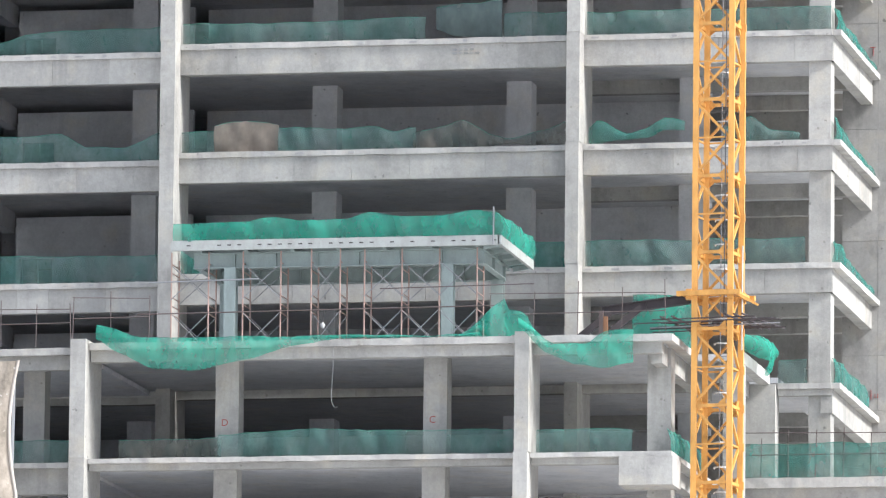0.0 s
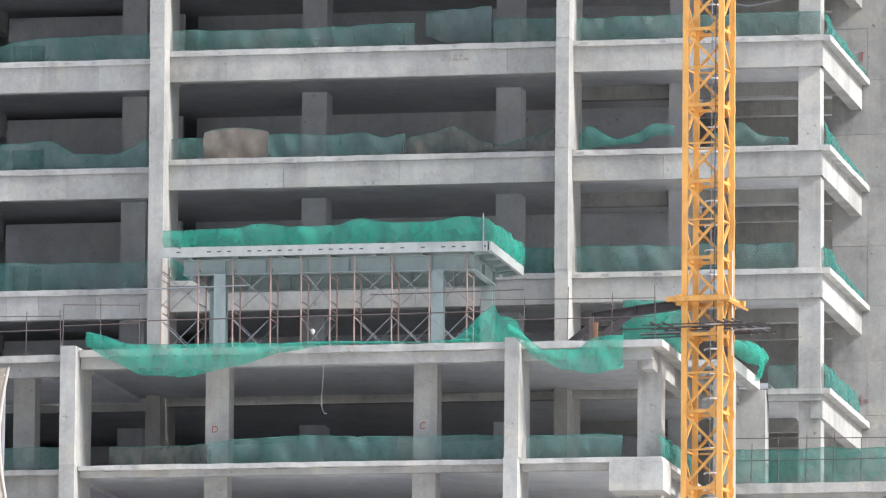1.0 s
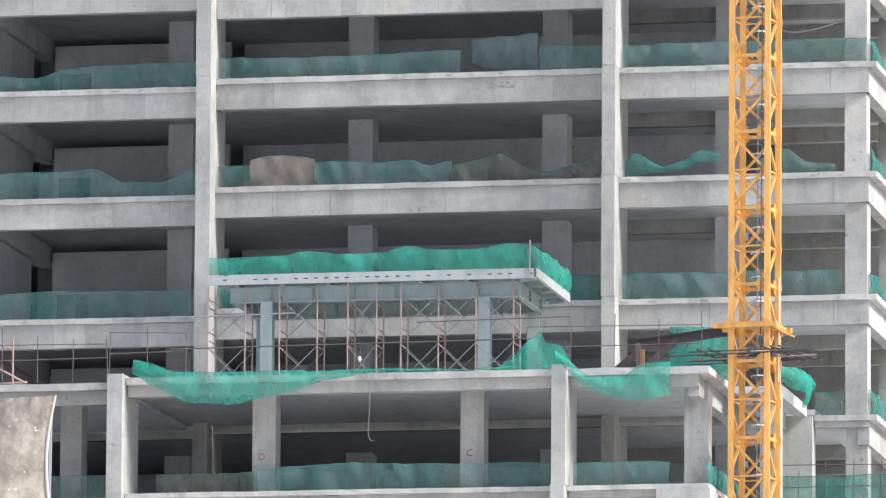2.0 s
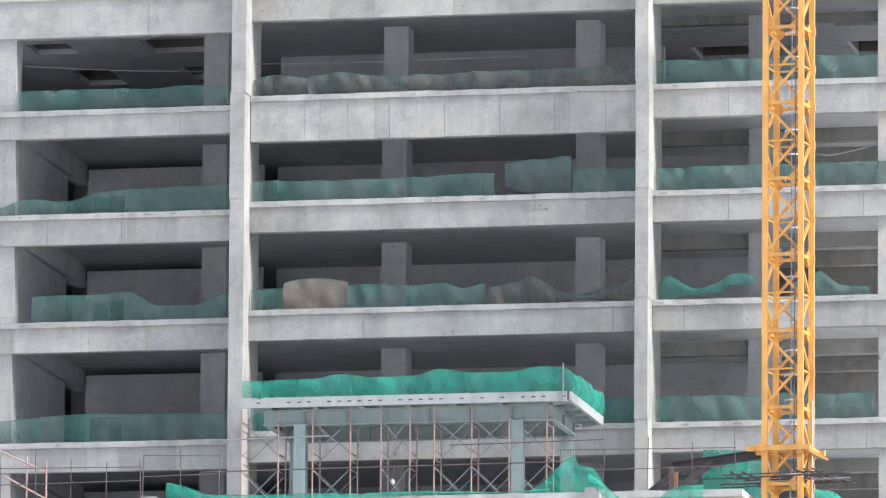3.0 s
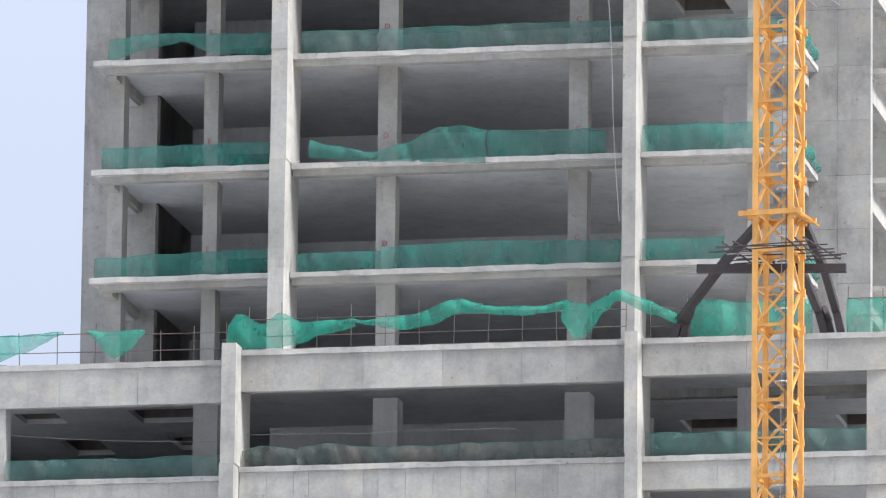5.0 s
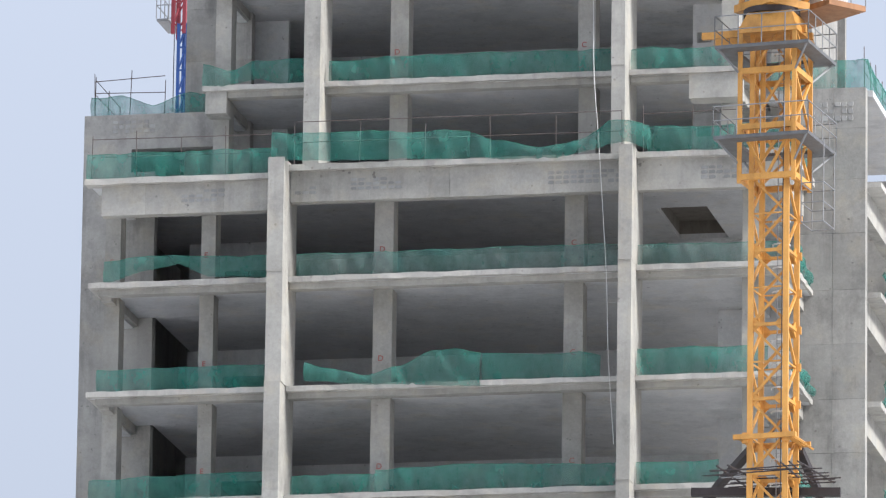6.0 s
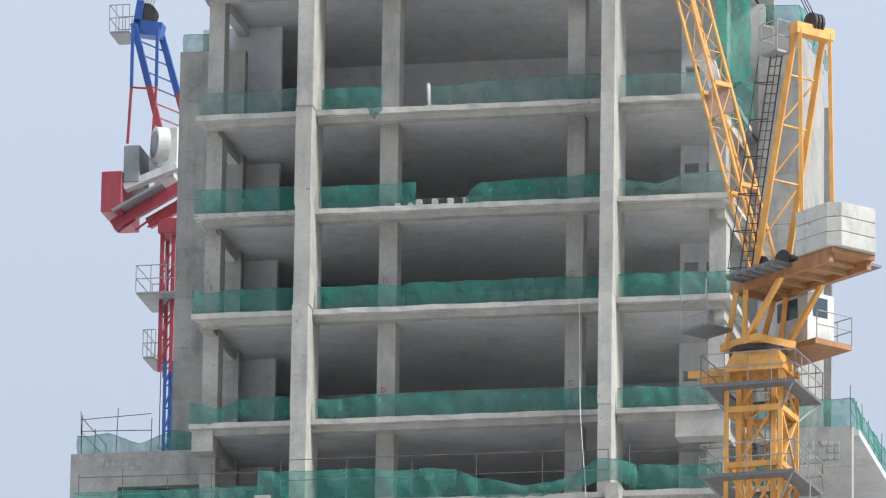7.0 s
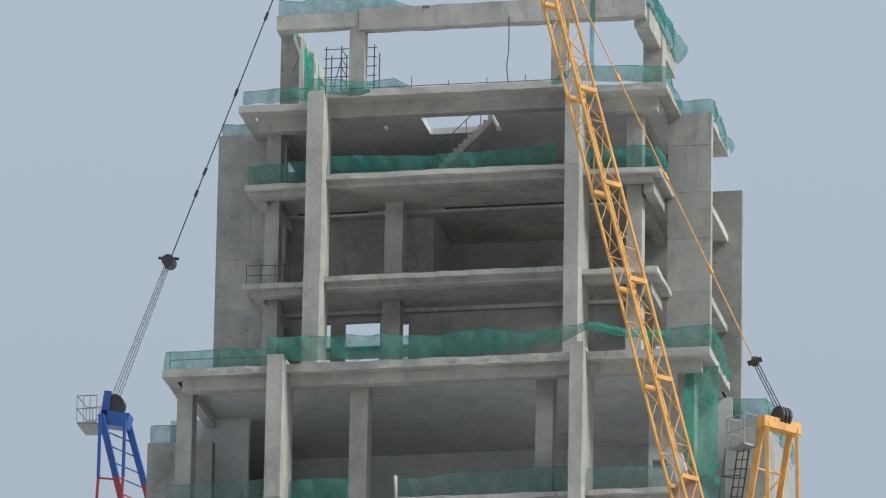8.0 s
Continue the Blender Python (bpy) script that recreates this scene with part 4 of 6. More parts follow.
net([(-10.1, 6.4), (-6.1, V3)], z, ((0, 0.85), (0.25, 0.55), (0.5, 0.9), (1, 0.95)), TEAL, "green net pulled askew along the floor edge", low=((0, 0.0), (0.2, -0.05), (0.5, 0.25), (0.7, 0.05), (1, 0)), seed=71)
net([(-5.3, V3), (5.5, V3)], z, ((0, 0.8), (0.5, 0.9), (1, 0.85)), TEAL, L_TEAL, seed=72)
net([(6.1, V3), (10.3, V3)], z, FLAT(0.8), TEAL, L_TEAL, seed=73)
z = T3[1]
net([(-10.1, V3), (-6.1, V3)], z, FLAT(0.9), TEAL, L_TEAL, seed=74)
net([(-5.3, V3 - 0.05), (-1.9, V3 - 0.05)], z, FLAT(0.85), TEAL, L_TEAL, seed=75)
net([(-1.95, V3), (5.5, V3)], z, FLAT(0.9), TEAL, L_TEAL, seed=76)
net([(6.1, V3), (10.3, V3), (10.3, 8.5)], z, FLAT(0.9), TEAL, L_TEAL, seed=77)
z = T3[2]
net([(-10.1, V3), (-6.1, V3)], z, FLAT(0.95), TEAL, L_TEAL, seed=78)
net([(-5.3, V3), (-1.6, V3)], z, FLAT(0.9), TEAL, L_TEAL, seed=79)
net([(0.3, V3), (5.4, V3)], z, ((0, 0.2), (0.1, 0.8), (0.5, 0.85), (1, 0.95)), TEAL, L_TEAL, bulge=0.15, seed=80)
net([(6.1, V3), (10.2, V3)], z, ((0, 0.7), (0.4, 0.45), (0.6, 0.8), (1, 0.85)), DUSTY, L_DUST, seed=81)
z = T3[3]
net([(-10.0, V3), (-6.1, V3)], z, FLAT(0.9), DUSTY, L_DUST, bulge=0.12, seed=82)
net([(-5.3, V3), (-2.9, V3 - 0.2)], z, FLAT(0.85), TEAL, "dark green net drooping over the slab edge", low=((0, 0), (0.75, 0.02), (0.85, -0.5), (1, -0.1)), seed=83)
net([(-1.1, V3), (5.5, V3)], z, ((0, 0.75), (0.5, 0.95), (1, 1.0)), DUSTY, L_DUST, seed=84)
net([(6.1, V3), (10.2, V3)], z, FLAT(0.9), DUSTY, L_DUST, seed=85)
net([(-11.8, 11.2), (-10.0, 11.2)], W3, FLAT(0.75), TEAL, L_TEAL, seed=86)
z = T3[4] - 0.1
net([(-10.2, 6.5), (-6.1, 6.5)], z, FLAT(0.75), TEAL, L_TEAL, seed=87)
net([(-6.1, 5.75), (0.6, 6.5)], z, FLAT(0.95), TEAL, L_TEAL, seed=88)
net([(0.6, 6.5), (5.4, 6.0), (6.2, 5.8)], z, ((0, 1.0), (0.3, 1.1), (0.6, 0.8), (1, 1.0)), TEAL, L_TEAL, low=((0, 0.05), (0.5, 0.1), (0.8, 0.3), (1, 0.7)), seed=89)
net([(6.2, 5.8), (9.0, 6.4)], z, ((0, 1.0), (0.5, 0.75), (1, 0.7)), GREEN, L_GREEN, low=((0, 0.7), (0.5, 0.45), (1, 0.3)), seed=90)
net([(8.9, 6.5), (10.7, 6.5), (10.7, 11.0)], z, ((0, 0.8), (0.4, 0.95), (0.7, 0.7), (1, 0.55)), TEAL, L_TEAL, low=((0, 0), (0.4, 0), (1, -0.3)), seed=91)
net([(9.6, 7.6), (10.9, 7.6)], 93.9, FLAT(4.7), GREEN, "bright green net curtain hanging down several floors", low=((0, 0.9), (0.5, 0.2), (1, 0.8)), bulge=0.35, seed=92)
net([(10.2, 7.4), (11.0, 7.6)], 92.4, FLAT(1.9), TEAL, "dark green net bunched below a hanging curtain", low=((0, 0.3), (0.6, 0.0), (1, 0.5)), bulge=0.3, seed=93)
net([(10.8, 11.2), (12.1, 11.2), (12.2, 17.4)], W3, FLAT(0.85), TEAL, L_TEAL, seed=94)

# tier 4
V4 = 8.95
z = T4[1]
net([(-7.7, V4), (-5.3, V4)], z, ((0, 0.75), (1, 0.95)), TEAL, L_TEAL, seed=95)
net([(-4.5, V4), (4.3, V4)], z + 0.25, ((0, 0.8), (0.5, 0.65), (1, 0.85)), TEAL, L_TEAL, bulge=0.12, seed=96)
net([(5.5, V4), (8.2, V4), (8.25, 11.5)], z, FLAT(0.9), TEAL, L_TEAL, seed=97)
z = T4[2]
net([(-8.0, V4), (-5.3, V4)], z, FLAT(0.55), TEAL, L_TEAL, seed=98)
net([(-5.3, 8.15), (-2.6, 8.9), (-1.0, 8.9)], z, ((0, 0.6), (0.5, 0.65), (0.75, 0.75), (1, 0.15)), TEAL, L_TEAL, low=((0, 0), (0.7, 0.05), (0.85, 0.3), (1, 0.05)), seed=99)
net([(4.0, 8.9), (5.0, 8.2), (8.5, 8.9), (8.55, 11.9)], z, ((0, 0.25), (0.15, 0.65), (0.6, 0.7), (1, 0.5)), TEAL, L_TEAL, low=((0, 0.1), (0.7, 0), (1, -0.2)), seed=100)
net([(8.3, 12.2), (9.75, 12.2), (9.85, 16.2)], W4, ((0, 0.6), (0.3, 0.65), (1, 0.3)), TEAL, L_TEAL, low=((0, 0), (1, -0.25)), seed=101)
net([(-9.5, 12.2), (-8.0, 12.2)], W4, FLAT(0.5), TEAL, L_TEAL, seed=102)
net([(-6.8, 9.6), (0.3, 9.6)], R1, ((0, 0.75), (0.6, 0.6), (0.75, 0.2), (1, 0.25)), TEAL, L_TEAL, low=((0, 0), (0.5, 0.1), (1, 0)), seed=103)
net([(7.55, 9.7), (7.75, 15.9)], R1, FLAT(0.7), TEAL, L_TEAL, low=((0, -0.2), (1, -0.4)), bulge=0.2, seed=104)
net([(-6.3, 10.2), (-6.25, 14.5)], 110.6, FLAT(3.3), GREEN, "green net curtain hanging under the roof frame", low=((0, 1.6), (0.5, 0.8), (1, 0.3)), bulge=0.2, seed=105)
net([(5.5, 9.3), (5.7, 9.3)], 110.9, FLAT(3.4), TEAL, "narrow strip of green net hanging from the roof frame", low=((0, 0.3), (1, 0.0)), bulge=0.2, seed=106)

roof_scaffold = thing("roof_scaffold", "dark tube scaffold standing on the roof slab", "scaffold")
for u in (-5.1, -4.5, -3.2):
    for v in (10.6, 11.6):
        tube("standard", (u, v, R0), (u, v, R1 - 0.9), 0.024, DARK_STEEL, roof_scaffold, 5)
for k in range(7):
    z = R0 + 0.4 + k * 0.38
    tube("ledger", (-5.2, 10.6, z), (-3.1, 10.6, z), 0.018, DARK_STEEL, roof_scaffold, 5)
    tube("transom", (-4.5, 10.6, z), (-4.5, 11.6, z), 0.018, DARK_STEEL, roof_scaffold, 5)
tube("brace", (-5.1, 10.58, R0), (-4.5, 10.58, R0 + 2.2), 0.018, DARK_STEEL, roof_scaffold, 5)
for u0, u1, z0, z1 in ((16.55, 16.575, 41.7, 42.05), (16.7, 16.72, 41.75, 41.9), (16.8, 16.82, 41.75, 41.9), (16.5, 16.7, 54.6, 54.62), (16.6, 16.62, 54.3, 54.6)):
    box("paint_mark", u0, u1, 9.57, 9.6, z0, z1, MARK, tower)

# podium
net([(-7.2, -11.35), (-2.0, -11.4), (1.2, -11.3)], D, ((0, 0.6), (0.05, 0.55), (0.2, 0.1), (1, 0.1)), GREEN, "bright green net drooping over the deck edge", low=((0, 0.1), (0.1, -0.4), (0.24, -0.95), (0.42, -1.02), (0.62, -0.72), (0.82, -0.22), (1, 0.0)), bulge=0.12, seed=111)
net([(0.9, -11.28), (6.2, -11.28)], D, ((0, 0.12), (0.7, 0.06), (1, 0.12)), GREEN, "strip of bright green net along the deck edge", low=((0, 0.0), (1, 0.02)), bulge=0.03, seed=112)
net([(5.4, -10.9), (6.9, -10.6), (8.1, -11.5)], D, ((0, 0.1), (0.5, 1.35), (0.62, 0.9), (0.8, 0.8), (1, 0.2)), GREEN, "bright green net peaked over a post", low=((0, 0.02), (0.6, 0.05), (0.8, 0.1), (1, 0.0)), bulge=0.2, seed=113)
net([(7.6, -11.75), (9.3, -11.45), (11.5, -11.35)], D, ((0, 0.55), (0.3, -0.35), (0.6, -0.3), (0.75, 0.08), (1, 0.12)), GREEN, "green net sagging in a swag from the deck edge", low=((0, 0.2), (0.25, -0.65), (0.5, -1.05), (0.75, -1.2), (1, -1.0)), bulge=0.15, seed=114)
net([(14.3, -6.5), (14.7, -5.0), (15.1, -3.2)], D, ((0, 0.62), (0.5, 0.72), (1, 0.7)), GREEN, "bright green net hung beside the crane mast", low=((0, 0.1), (0.5, -0.15), (0.85, -0.5), (1, -0.2)), bulge=0.25, seed=115)
net([(10.35, -5.0), (12.6, -5.0)], D, ((0, 2.25), (0.6, 2.2), (1, 2.05)), GREEN, L_GREEN, low=((0, 0.05), (1, 0.1)), bulge=0.14, seed=116)
net([(-6.6, -10.2), (-3.0, -10.2)], GP, FLAT(0.75), GREYNET, "grey dusty netting along the floor edge", seed=117)
net([(-3.0, -10.9), (3.6, -10.9)], GP, ((0, 0.8), (0.5, 0.95), (1, 0.85)), DUSTY, L_DUST, seed=118)
net([(3.6, -10.9), (7.4, -10.9)], GP, FLAT(0.85), DUSTY, L_DUST, seed=119)
net([(8.1, -10.9), (11.4, -10.9)], GP, FLAT(0.8), DUSTY, L_DUST, seed=120)
net([(12.65, -10.8), (12.65, -4)], GP, FLAT(0.8), TEAL, L_TEAL, seed=121)
net([(-13, -10.9), (-8.2, -10.9)], GP - 0.12, FLAT(0.8), DUSTY, L_DUST, seed=122)
net([(13.6, -3.0), (28, -3.0)], GT - 0.1, FLAT(1.2), TEAL, L_TEAL, seed=123)


for u in (-1.6, -1.0, -0.4, 0.2, -2.4, -1.9):
    blk = tagged(box("concrete_block", u, u + 0.2, 6.5, 6.75, T3[2], T3[2] + (0.24 if u > -1.8 else 0.12), CONC_LIP, None), "small pale concrete block standing on the slab edge", "block", "loose blocks")
pole = tagged(tube("prop", (-1.15, 6.6, T3[3]), (-1.25, 6.75, T3[3] + 0.95), 0.07, WHITE, None, 8), "pale leaning prop standing on the floor edge", "prop")


# ---------------------------------------------------------------- railings of rods
rail_rng = random.Random(8)


def railing(path, z, tops=(0.6, 1.15), spacing=1.9, height=1.35, r=0.017, label="thin rusty guard rail of tied rods", material=None):
    rail = thing("guard_rail", label, "railing", "guard rails")
    for (a, b) in zip(path, path[1:]):
        a3, b3 = Vector((*a, z)), Vector((*b, z))
        n = max(1, round((b3 - a3).length / spacing))
        for i in range(n + 1):
            p = a3.lerp(b3, i / n)
            top = height * rail_rng.uniform(0.85, 1.2)
            tube("post", p, p + Vector((rail_rng.uniform(-0.05, 0.05), rail_rng.uniform(-0.05, 0.05), top)), r, material or PIPE, rail, 5)
        for h in tops:
            q0, q1 = a3 + Vector((0, -0.03, h + rail_rng.uniform(-0.08, 0.08))), b3 + Vector((0, -0.03, h + rail_rng.uniform(-0.08, 0.08)))
            tube("rail", q0, q1, r, material or PIPE, rail, 5)
    return rail


railing([(-14.5, -10.6), (-8.3, -10.5)], D, (0.75, 1.35), 1.3, 1.6)
railing([(-8.3, -10.3), (-5.6, -10.3)], D, (0.95, 1.7), 1.2, 1.8)
railing([(6.3, -10.2), (12.4, -10.2)], D, (0.85, 1.55), 1.5, 1.8)
railing([(-19.5, 0.3), (-12.5, 0.3), (-7.6, 0.3)], E - SINK[E], (0.55, 1.1), 1.4, 1.35)
railing([(-6.8, 0.3), (7.0, 0.3)], E, (0.55, 1.2), 1.3, 1.5)
railing([(7.9, 0.3), (9.2, 0.3)], E, (0.55, 1.2), 1.3, 1.5)
railing([(15.0, 0.35), (21.5, 0.35)], E, (0.6, 1.25), 1.2, 1.5)
railing([(-13.9, 4.9), (-7.1, 4.9)], KZ - 0.27, (0.85, 1.55), 1.9, 1.7)
railing([(-6.2, 4.9), (6.1, 4.9)], KZ, (0.95, 1.65), 2.4, 1.7)
railing([(6.9, 4.9), (12.3, 4.9)], KZ, (0.9, 1.6), 2.0, 1.7)
railing([(-15.1, 10.0), (-12.4, 10.0)], WALL_TOP, (0.95, 1.5), 1.3, 1.6)
railing([(-15.1, 10.0), (-15.1, 14.0)], WALL_TOP, (0.95, 1.5), 2.0, 1.4)
railing([(14.3, 10.0), (14.4, 20)], WALL_TOP, (0.6, 1.2), 1.5, 1.5)
railing([(13.6, -3.1), (28.0, -3.1)], GT - 0.1, (0.82, 1.52), 0.95, 1.6)
railing([(-4.4, 9.2), (4.5, 9.2)], T4[2], (0.55,), 1.6, 0.75)
railing([(-7.7, 9.1), (-5.5, 9.1)], T4[0], (0.4, 0.8), 0.5, 0.9)
railing([(-10.1, 6.9), (-6.3, 6.9)], z=T3[4] - 0.01, tops=(0.5,), spacing=1.8, height=0.75)


# ---------------------------------------------------------------- steel deck and its scaffold on the podium
deck = thing("steel_deck", "grey primed steel platform on columns with slotted edge channel", "platform")
ZD = 45.25
box("deck_plate", -5.35, 6.15, -7.9, -1.95, ZD - 0.12, ZD - 0.02, STEEL_GREY, deck)
for a, b, axis in ((-5.4, 6.2, "x"),):
    box("edge_channel", a, b, -8.02, -7.9, ZD - 0.32, ZD + 0.03, CHANNEL, deck)
    bm = bmesh.new()
    u = a + 0.2
    while u < b - 0.2:
        if rail_rng.random() < 0.75:
            add_box(bm, u, u + 0.14, -8.026, -8.019, ZD - 0.17, ZD - 0.13)
        u += 0.36
    loose("slot", bm, DARK_STEEL, deck)
box("edge_channel", 6.15, 6.27, -8.02, -1.9, ZD - 0.3, ZD + 0.02, CHANNEL, deck)


def i_beam(name, p, q, h, w, material, parent):
    p, q = Vector(p), Vector(q)
    bm = bmesh.new()
    up = Vector((0, 0, 1))
    add_bar(bm, p, q, 0.03, h)
    add_bar(bm, p + up * h / 2, q + up * h / 2, w, 0.035)
    add_bar(bm, p - up * h / 2, q - up * h / 2, w, 0.035)
    d = (q - p)
    n = max(2, int(d.length / 1.4))
    for i in range(1, n):
        c = p + d * i / n
        s = d.normalized().cross(up) * (w * 0.48)
        add_bar(bm, c - s, c + s, 0.02, h)
    return part(name, bm, material, parent)


i_beam("main_beam", (-4.7, -7.4, ZD - 0.62), (5.55, -7.4, ZD - 0.62), 0.5, 0.3, STEEL_GREY, deck)
i_beam("main_beam", (-4.7, -3.4, ZD - 0.62), (5.55, -3.4, ZD - 0.62), 0.5, 0.3, STEEL_GREY, deck)
i_beam("side_beam", (5.45, -7.3, ZD - 0.6), (5.45, -3.5, ZD - 0.6), 0.46, 0.24, STEEL_GREY, deck)
i_beam("side_beam", (-4.6, -7.3, ZD - 0.6), (-4.6, -3.5, ZD - 0.6), 0.46, 0.24, STEEL_GREY, deck)
for i in range(7):
    u = -4.4 + i * 1.63
    i_beam("joist", (u, -7.85, ZD - 0.24), (u, -2.0, ZD - 0.24), 0.2, 0.14, STEEL_GREY, deck)
for v in (-7.7, -6.4, -5.0, -3.6, -2.3):
    bar("bracket", (5.6, v, ZD - 0.34), (6.15, v, ZD - 0.26), 0.1, 0.16, STEEL_GREY, deck)
for u, v in ((-3.38, -7.4), (4.3, -7.4), (5.3, -3.5), (-4.4, -3.5)):
    bm = bmesh.new()
    add_box(bm, u - 0.21, u + 0.21, v - 0.2, v - 0.17, D, ZD - 0.87)
    add_box(bm, u - 0.21, u + 0.21, v + 0.17, v + 0.2, D, ZD - 0.87)
    add_box(bm, u - 0.02, u + 0.02, v - 0.17, v + 0.17, D, ZD - 0.87)
    part("column", bm, STEEL_GREY, deck)
net([(-5.35, -7.95), (0.3, -7.95), (6.15, -7.98), (6.22, -2.0)], ZD + 0.03,
    ((0, 0.6), (0.15, 0.64), (0.2, 0.74), (0.26, 0.64), (0.36, 0.68), (0.4, 0.9), (0.46, 0.7), (0.56, 0.74), (0.6, 0.84), (0.66, 0.78), (0.72, 0.78), (1, 0.8)), GREEN,
    "bright green safety net round the steel platform", low=((0, 0), (0.06, -0.2), (0.08, 0), (0.7, 0), (1, -0.1)), bulge=0.1, seed=130)
tube("post", (6.0, -8.06, ZD - 0.3), (6.0, -8.06, ZD + 1.0), 0.03, GALV, deck, 6)

# frames of the shoring scaffold
FR = [-5.42, -4.1, -2.88, -1.54, -0.46, 0.56, 1.42, 2.74, 4.06, 5.38]
scaffold = thing("shoring_scaffold", "red oxide tube scaffold shoring the steel platform", "scaffold")
for i, u in enumerate(FR):
    top = ZD - 0.35 if i not in (4, 5) else ZD - 0.12
    vb = -6.55
    tube("leg", (u, -7.75, D), (u, -7.75, top), 0.03, PINK, scaffold)
    tube("leg", (u, vb, D), (u, vb, top - 0.1), 0.03, PINK, scaffold)
    for h in (0.25, 0.55, 1.45, 1.75, 2.05, 2.9, 3.2):
        tube("rung", (u, -7.75, D + h), (u, vb, D + h), 0.02, PINK, scaffold, 5)
for i, j in ((0, 1), (2, 3), (4, 5), (6, 7), (7, 8), (8, 9)):
    for v in (-7.78, -6.52):
        for z0, z1 in ((0.15, 1.45), (1.95, 3.15)):
            tube("brace", (FR[i], v - 0.03, D + z0), (FR[j], v - 0.03, D + z1), 0.016, GALV, scaffold, 5)
            tube("brace", (FR[j], v + 0.03, D + z0), (FR[i], v + 0.03, D + z1), 0.016, GALV, scaffold, 5)
tube("ledger", (-6.6, -7.84, D + 1.45), (6.4, -7.84, D + 1.55), 0.024, PIPE, scaffold, 5)
tube("ledger", (-6.2, -7.86, D + 2.55), (-2.3, -7.86, D + 2.62), 0.026, GALV, scaffold, 5)
tube("ledger", (2.0, -7.86, D + 2.2), (7.4, -7.86, D + 2.28), 0.02, PIPE, scaffold, 5)
lamp = thing("hanging_bulb", "white work lamp bulb hanging from the scaffold", "lamp")
bm = bmesh.new()
bmesh.ops.create_uvsphere(bm, u_segments=12, v_segments=8, radius=0.07, matrix=Matrix.Translation((0.0, -7.9, D + 0.95)) @ Matrix.Diagonal((1, 1, 1.5, 1)))
part("bulb", bm, WHITE, lamp)
tube("cord", (0.0, -7.9, D + 1.1), (0.05, -7.84, D + 1.52), 0.012, CABLE, lamp, 5)

# leftover sloping scaffold at the far end of the deck
old = thing("scaffold_bay", "sloping rusty scaffold tubes at the deck edge", "scaffold")
for p, q in (((-12.6, -9.6, D), (-12.6, -9.6, D + 1.9)), ((-11.9, -9.6, D), (-11.9, -9.6, D + 1.7)), ((-13.6, -9.6, D + 2.1), (-11.9, -9.6, D + 1.3)),
             ((-13.4, -9.7, D + 1.2), (-11.4, -9.7, D + 0.1)), ((-13.8, -9.5, D + 0.1), (-11.4, -9.5, D + 0.16))):
    tube("tube", p, q, 0.035, PINK, old)


# ---------------------------------------------------------------- yellow luffing crane
crane = thing("tower_crane", "yellow lattice luffing tower crane beside the tower", "crane")
MX, MY, MA = 13.95, -9.1, radians(-7.6)


def mp(a, b, z):
    """A place on the mast: a across, b into depth, turned with the mast, which leans a little above its lower tie."""
    return Vector((MX + 0.005 * max(0.0, z - 50.0) + a * math.cos(MA) - b * math.sin(MA), MY + a * math.sin(MA) + b * math.cos(MA), z))


H, MAST_TOP = 0.635, 73.27
for a, b in ((-H, -H), (H, -H), (H, H), (-H, H)):
    bm = bmesh.new()
    add_bar(bm, mp(a, b, 0), mp(a, b, MAST_TOP), 0.19, 0.19)
    part("mast_leg", bm, YELLOW, crane)


STEP = 1.3175
CORNERS = ((-H, -H), (H, -H), (H, H), (-H, H))
low = bmesh.new()
for k in range(56):
    z0, z1 = MAST_TOP - (56 - k) * STEP, MAST_TOP - (55 - k) * STEP
    for n in range(4):
        a, b = CORNERS[n], CORNERS[(n + 1) % 4]
        p, q = (a, b) if k % 2 == 0 else (b, a)
        if z1 < 33:
            add_bar(low, mp(*p, z0), mp(*q, z1), 0.085, 0.085)
            continue
        bar("diagonal", mp(*p, z0), mp(*q, z1), 0.085, 0.085, YELLOW, crane)
        w = 0.11 if k % 2 == 0 else 0.055
        bar("horizontal", mp(*a, z0), mp(*b, z0), w, w, YELLOW, crane)
        if k % 2 == 0:
            # gusset plates in the two upper and lower corners of each bay
            for e, f in ((a, b), (b, a)):
                c, d = mp(*e, z0), mp(*f, z0)
                way, g = (d - c).normalized(), bmesh.new()
                side = Vector((way.y, -way.x, 0)) * 0.02
                tri = [(0.08, -0.3), (0.36, -0.055), (0.36, 0.055), (0.08, 0.3)]
                lo, hi = ([g.verts.new(c + way * l + Vector((0, 0, h)) + side * sg) for l, h in tri] for sg in (-1, 1))
                g.faces.new(lo[::-1])
                g.faces.new(hi)
                for m in range(4):
                    g.faces.new((lo[m], lo[(m + 1) % 4], hi[(m + 1) % 4], hi[m]))
                bmesh.ops.recalc_face_normals(g, faces=g.faces)
                part("gusset_plate", g, YELLOW, crane)
    if z0 > 30:
        for a, b in ((H + 0.13, H),):
            c = mp(a, b, z0)
            box("pin_lug", c.x - 0.06, c.x + 0.06, c.y - 0.08, c.y + 0.08, c.z - 0.13, c.z + 0.13, YELLOW, crane)
tagged(part("lower_lacing", low, YELLOW, crane), kind="stuff")
# ladder inside the mast, with its hoops
lad = bmesh.new()
for a in (0.05, 0.4):
    add_tube(lad, mp(a, 0.25, 30), mp(a, 0.25, 79), 0.02, 5)
for k in range(int(49 / 0.3)):
    add_tube(lad, mp(0.05, 0.25, 30 + k * 0.3), mp(0.4, 0.25, 30 + k * 0.3), 0.012, 4)
part("ladder", lad, GALV, crane, "galvanised ladder inside the mast")
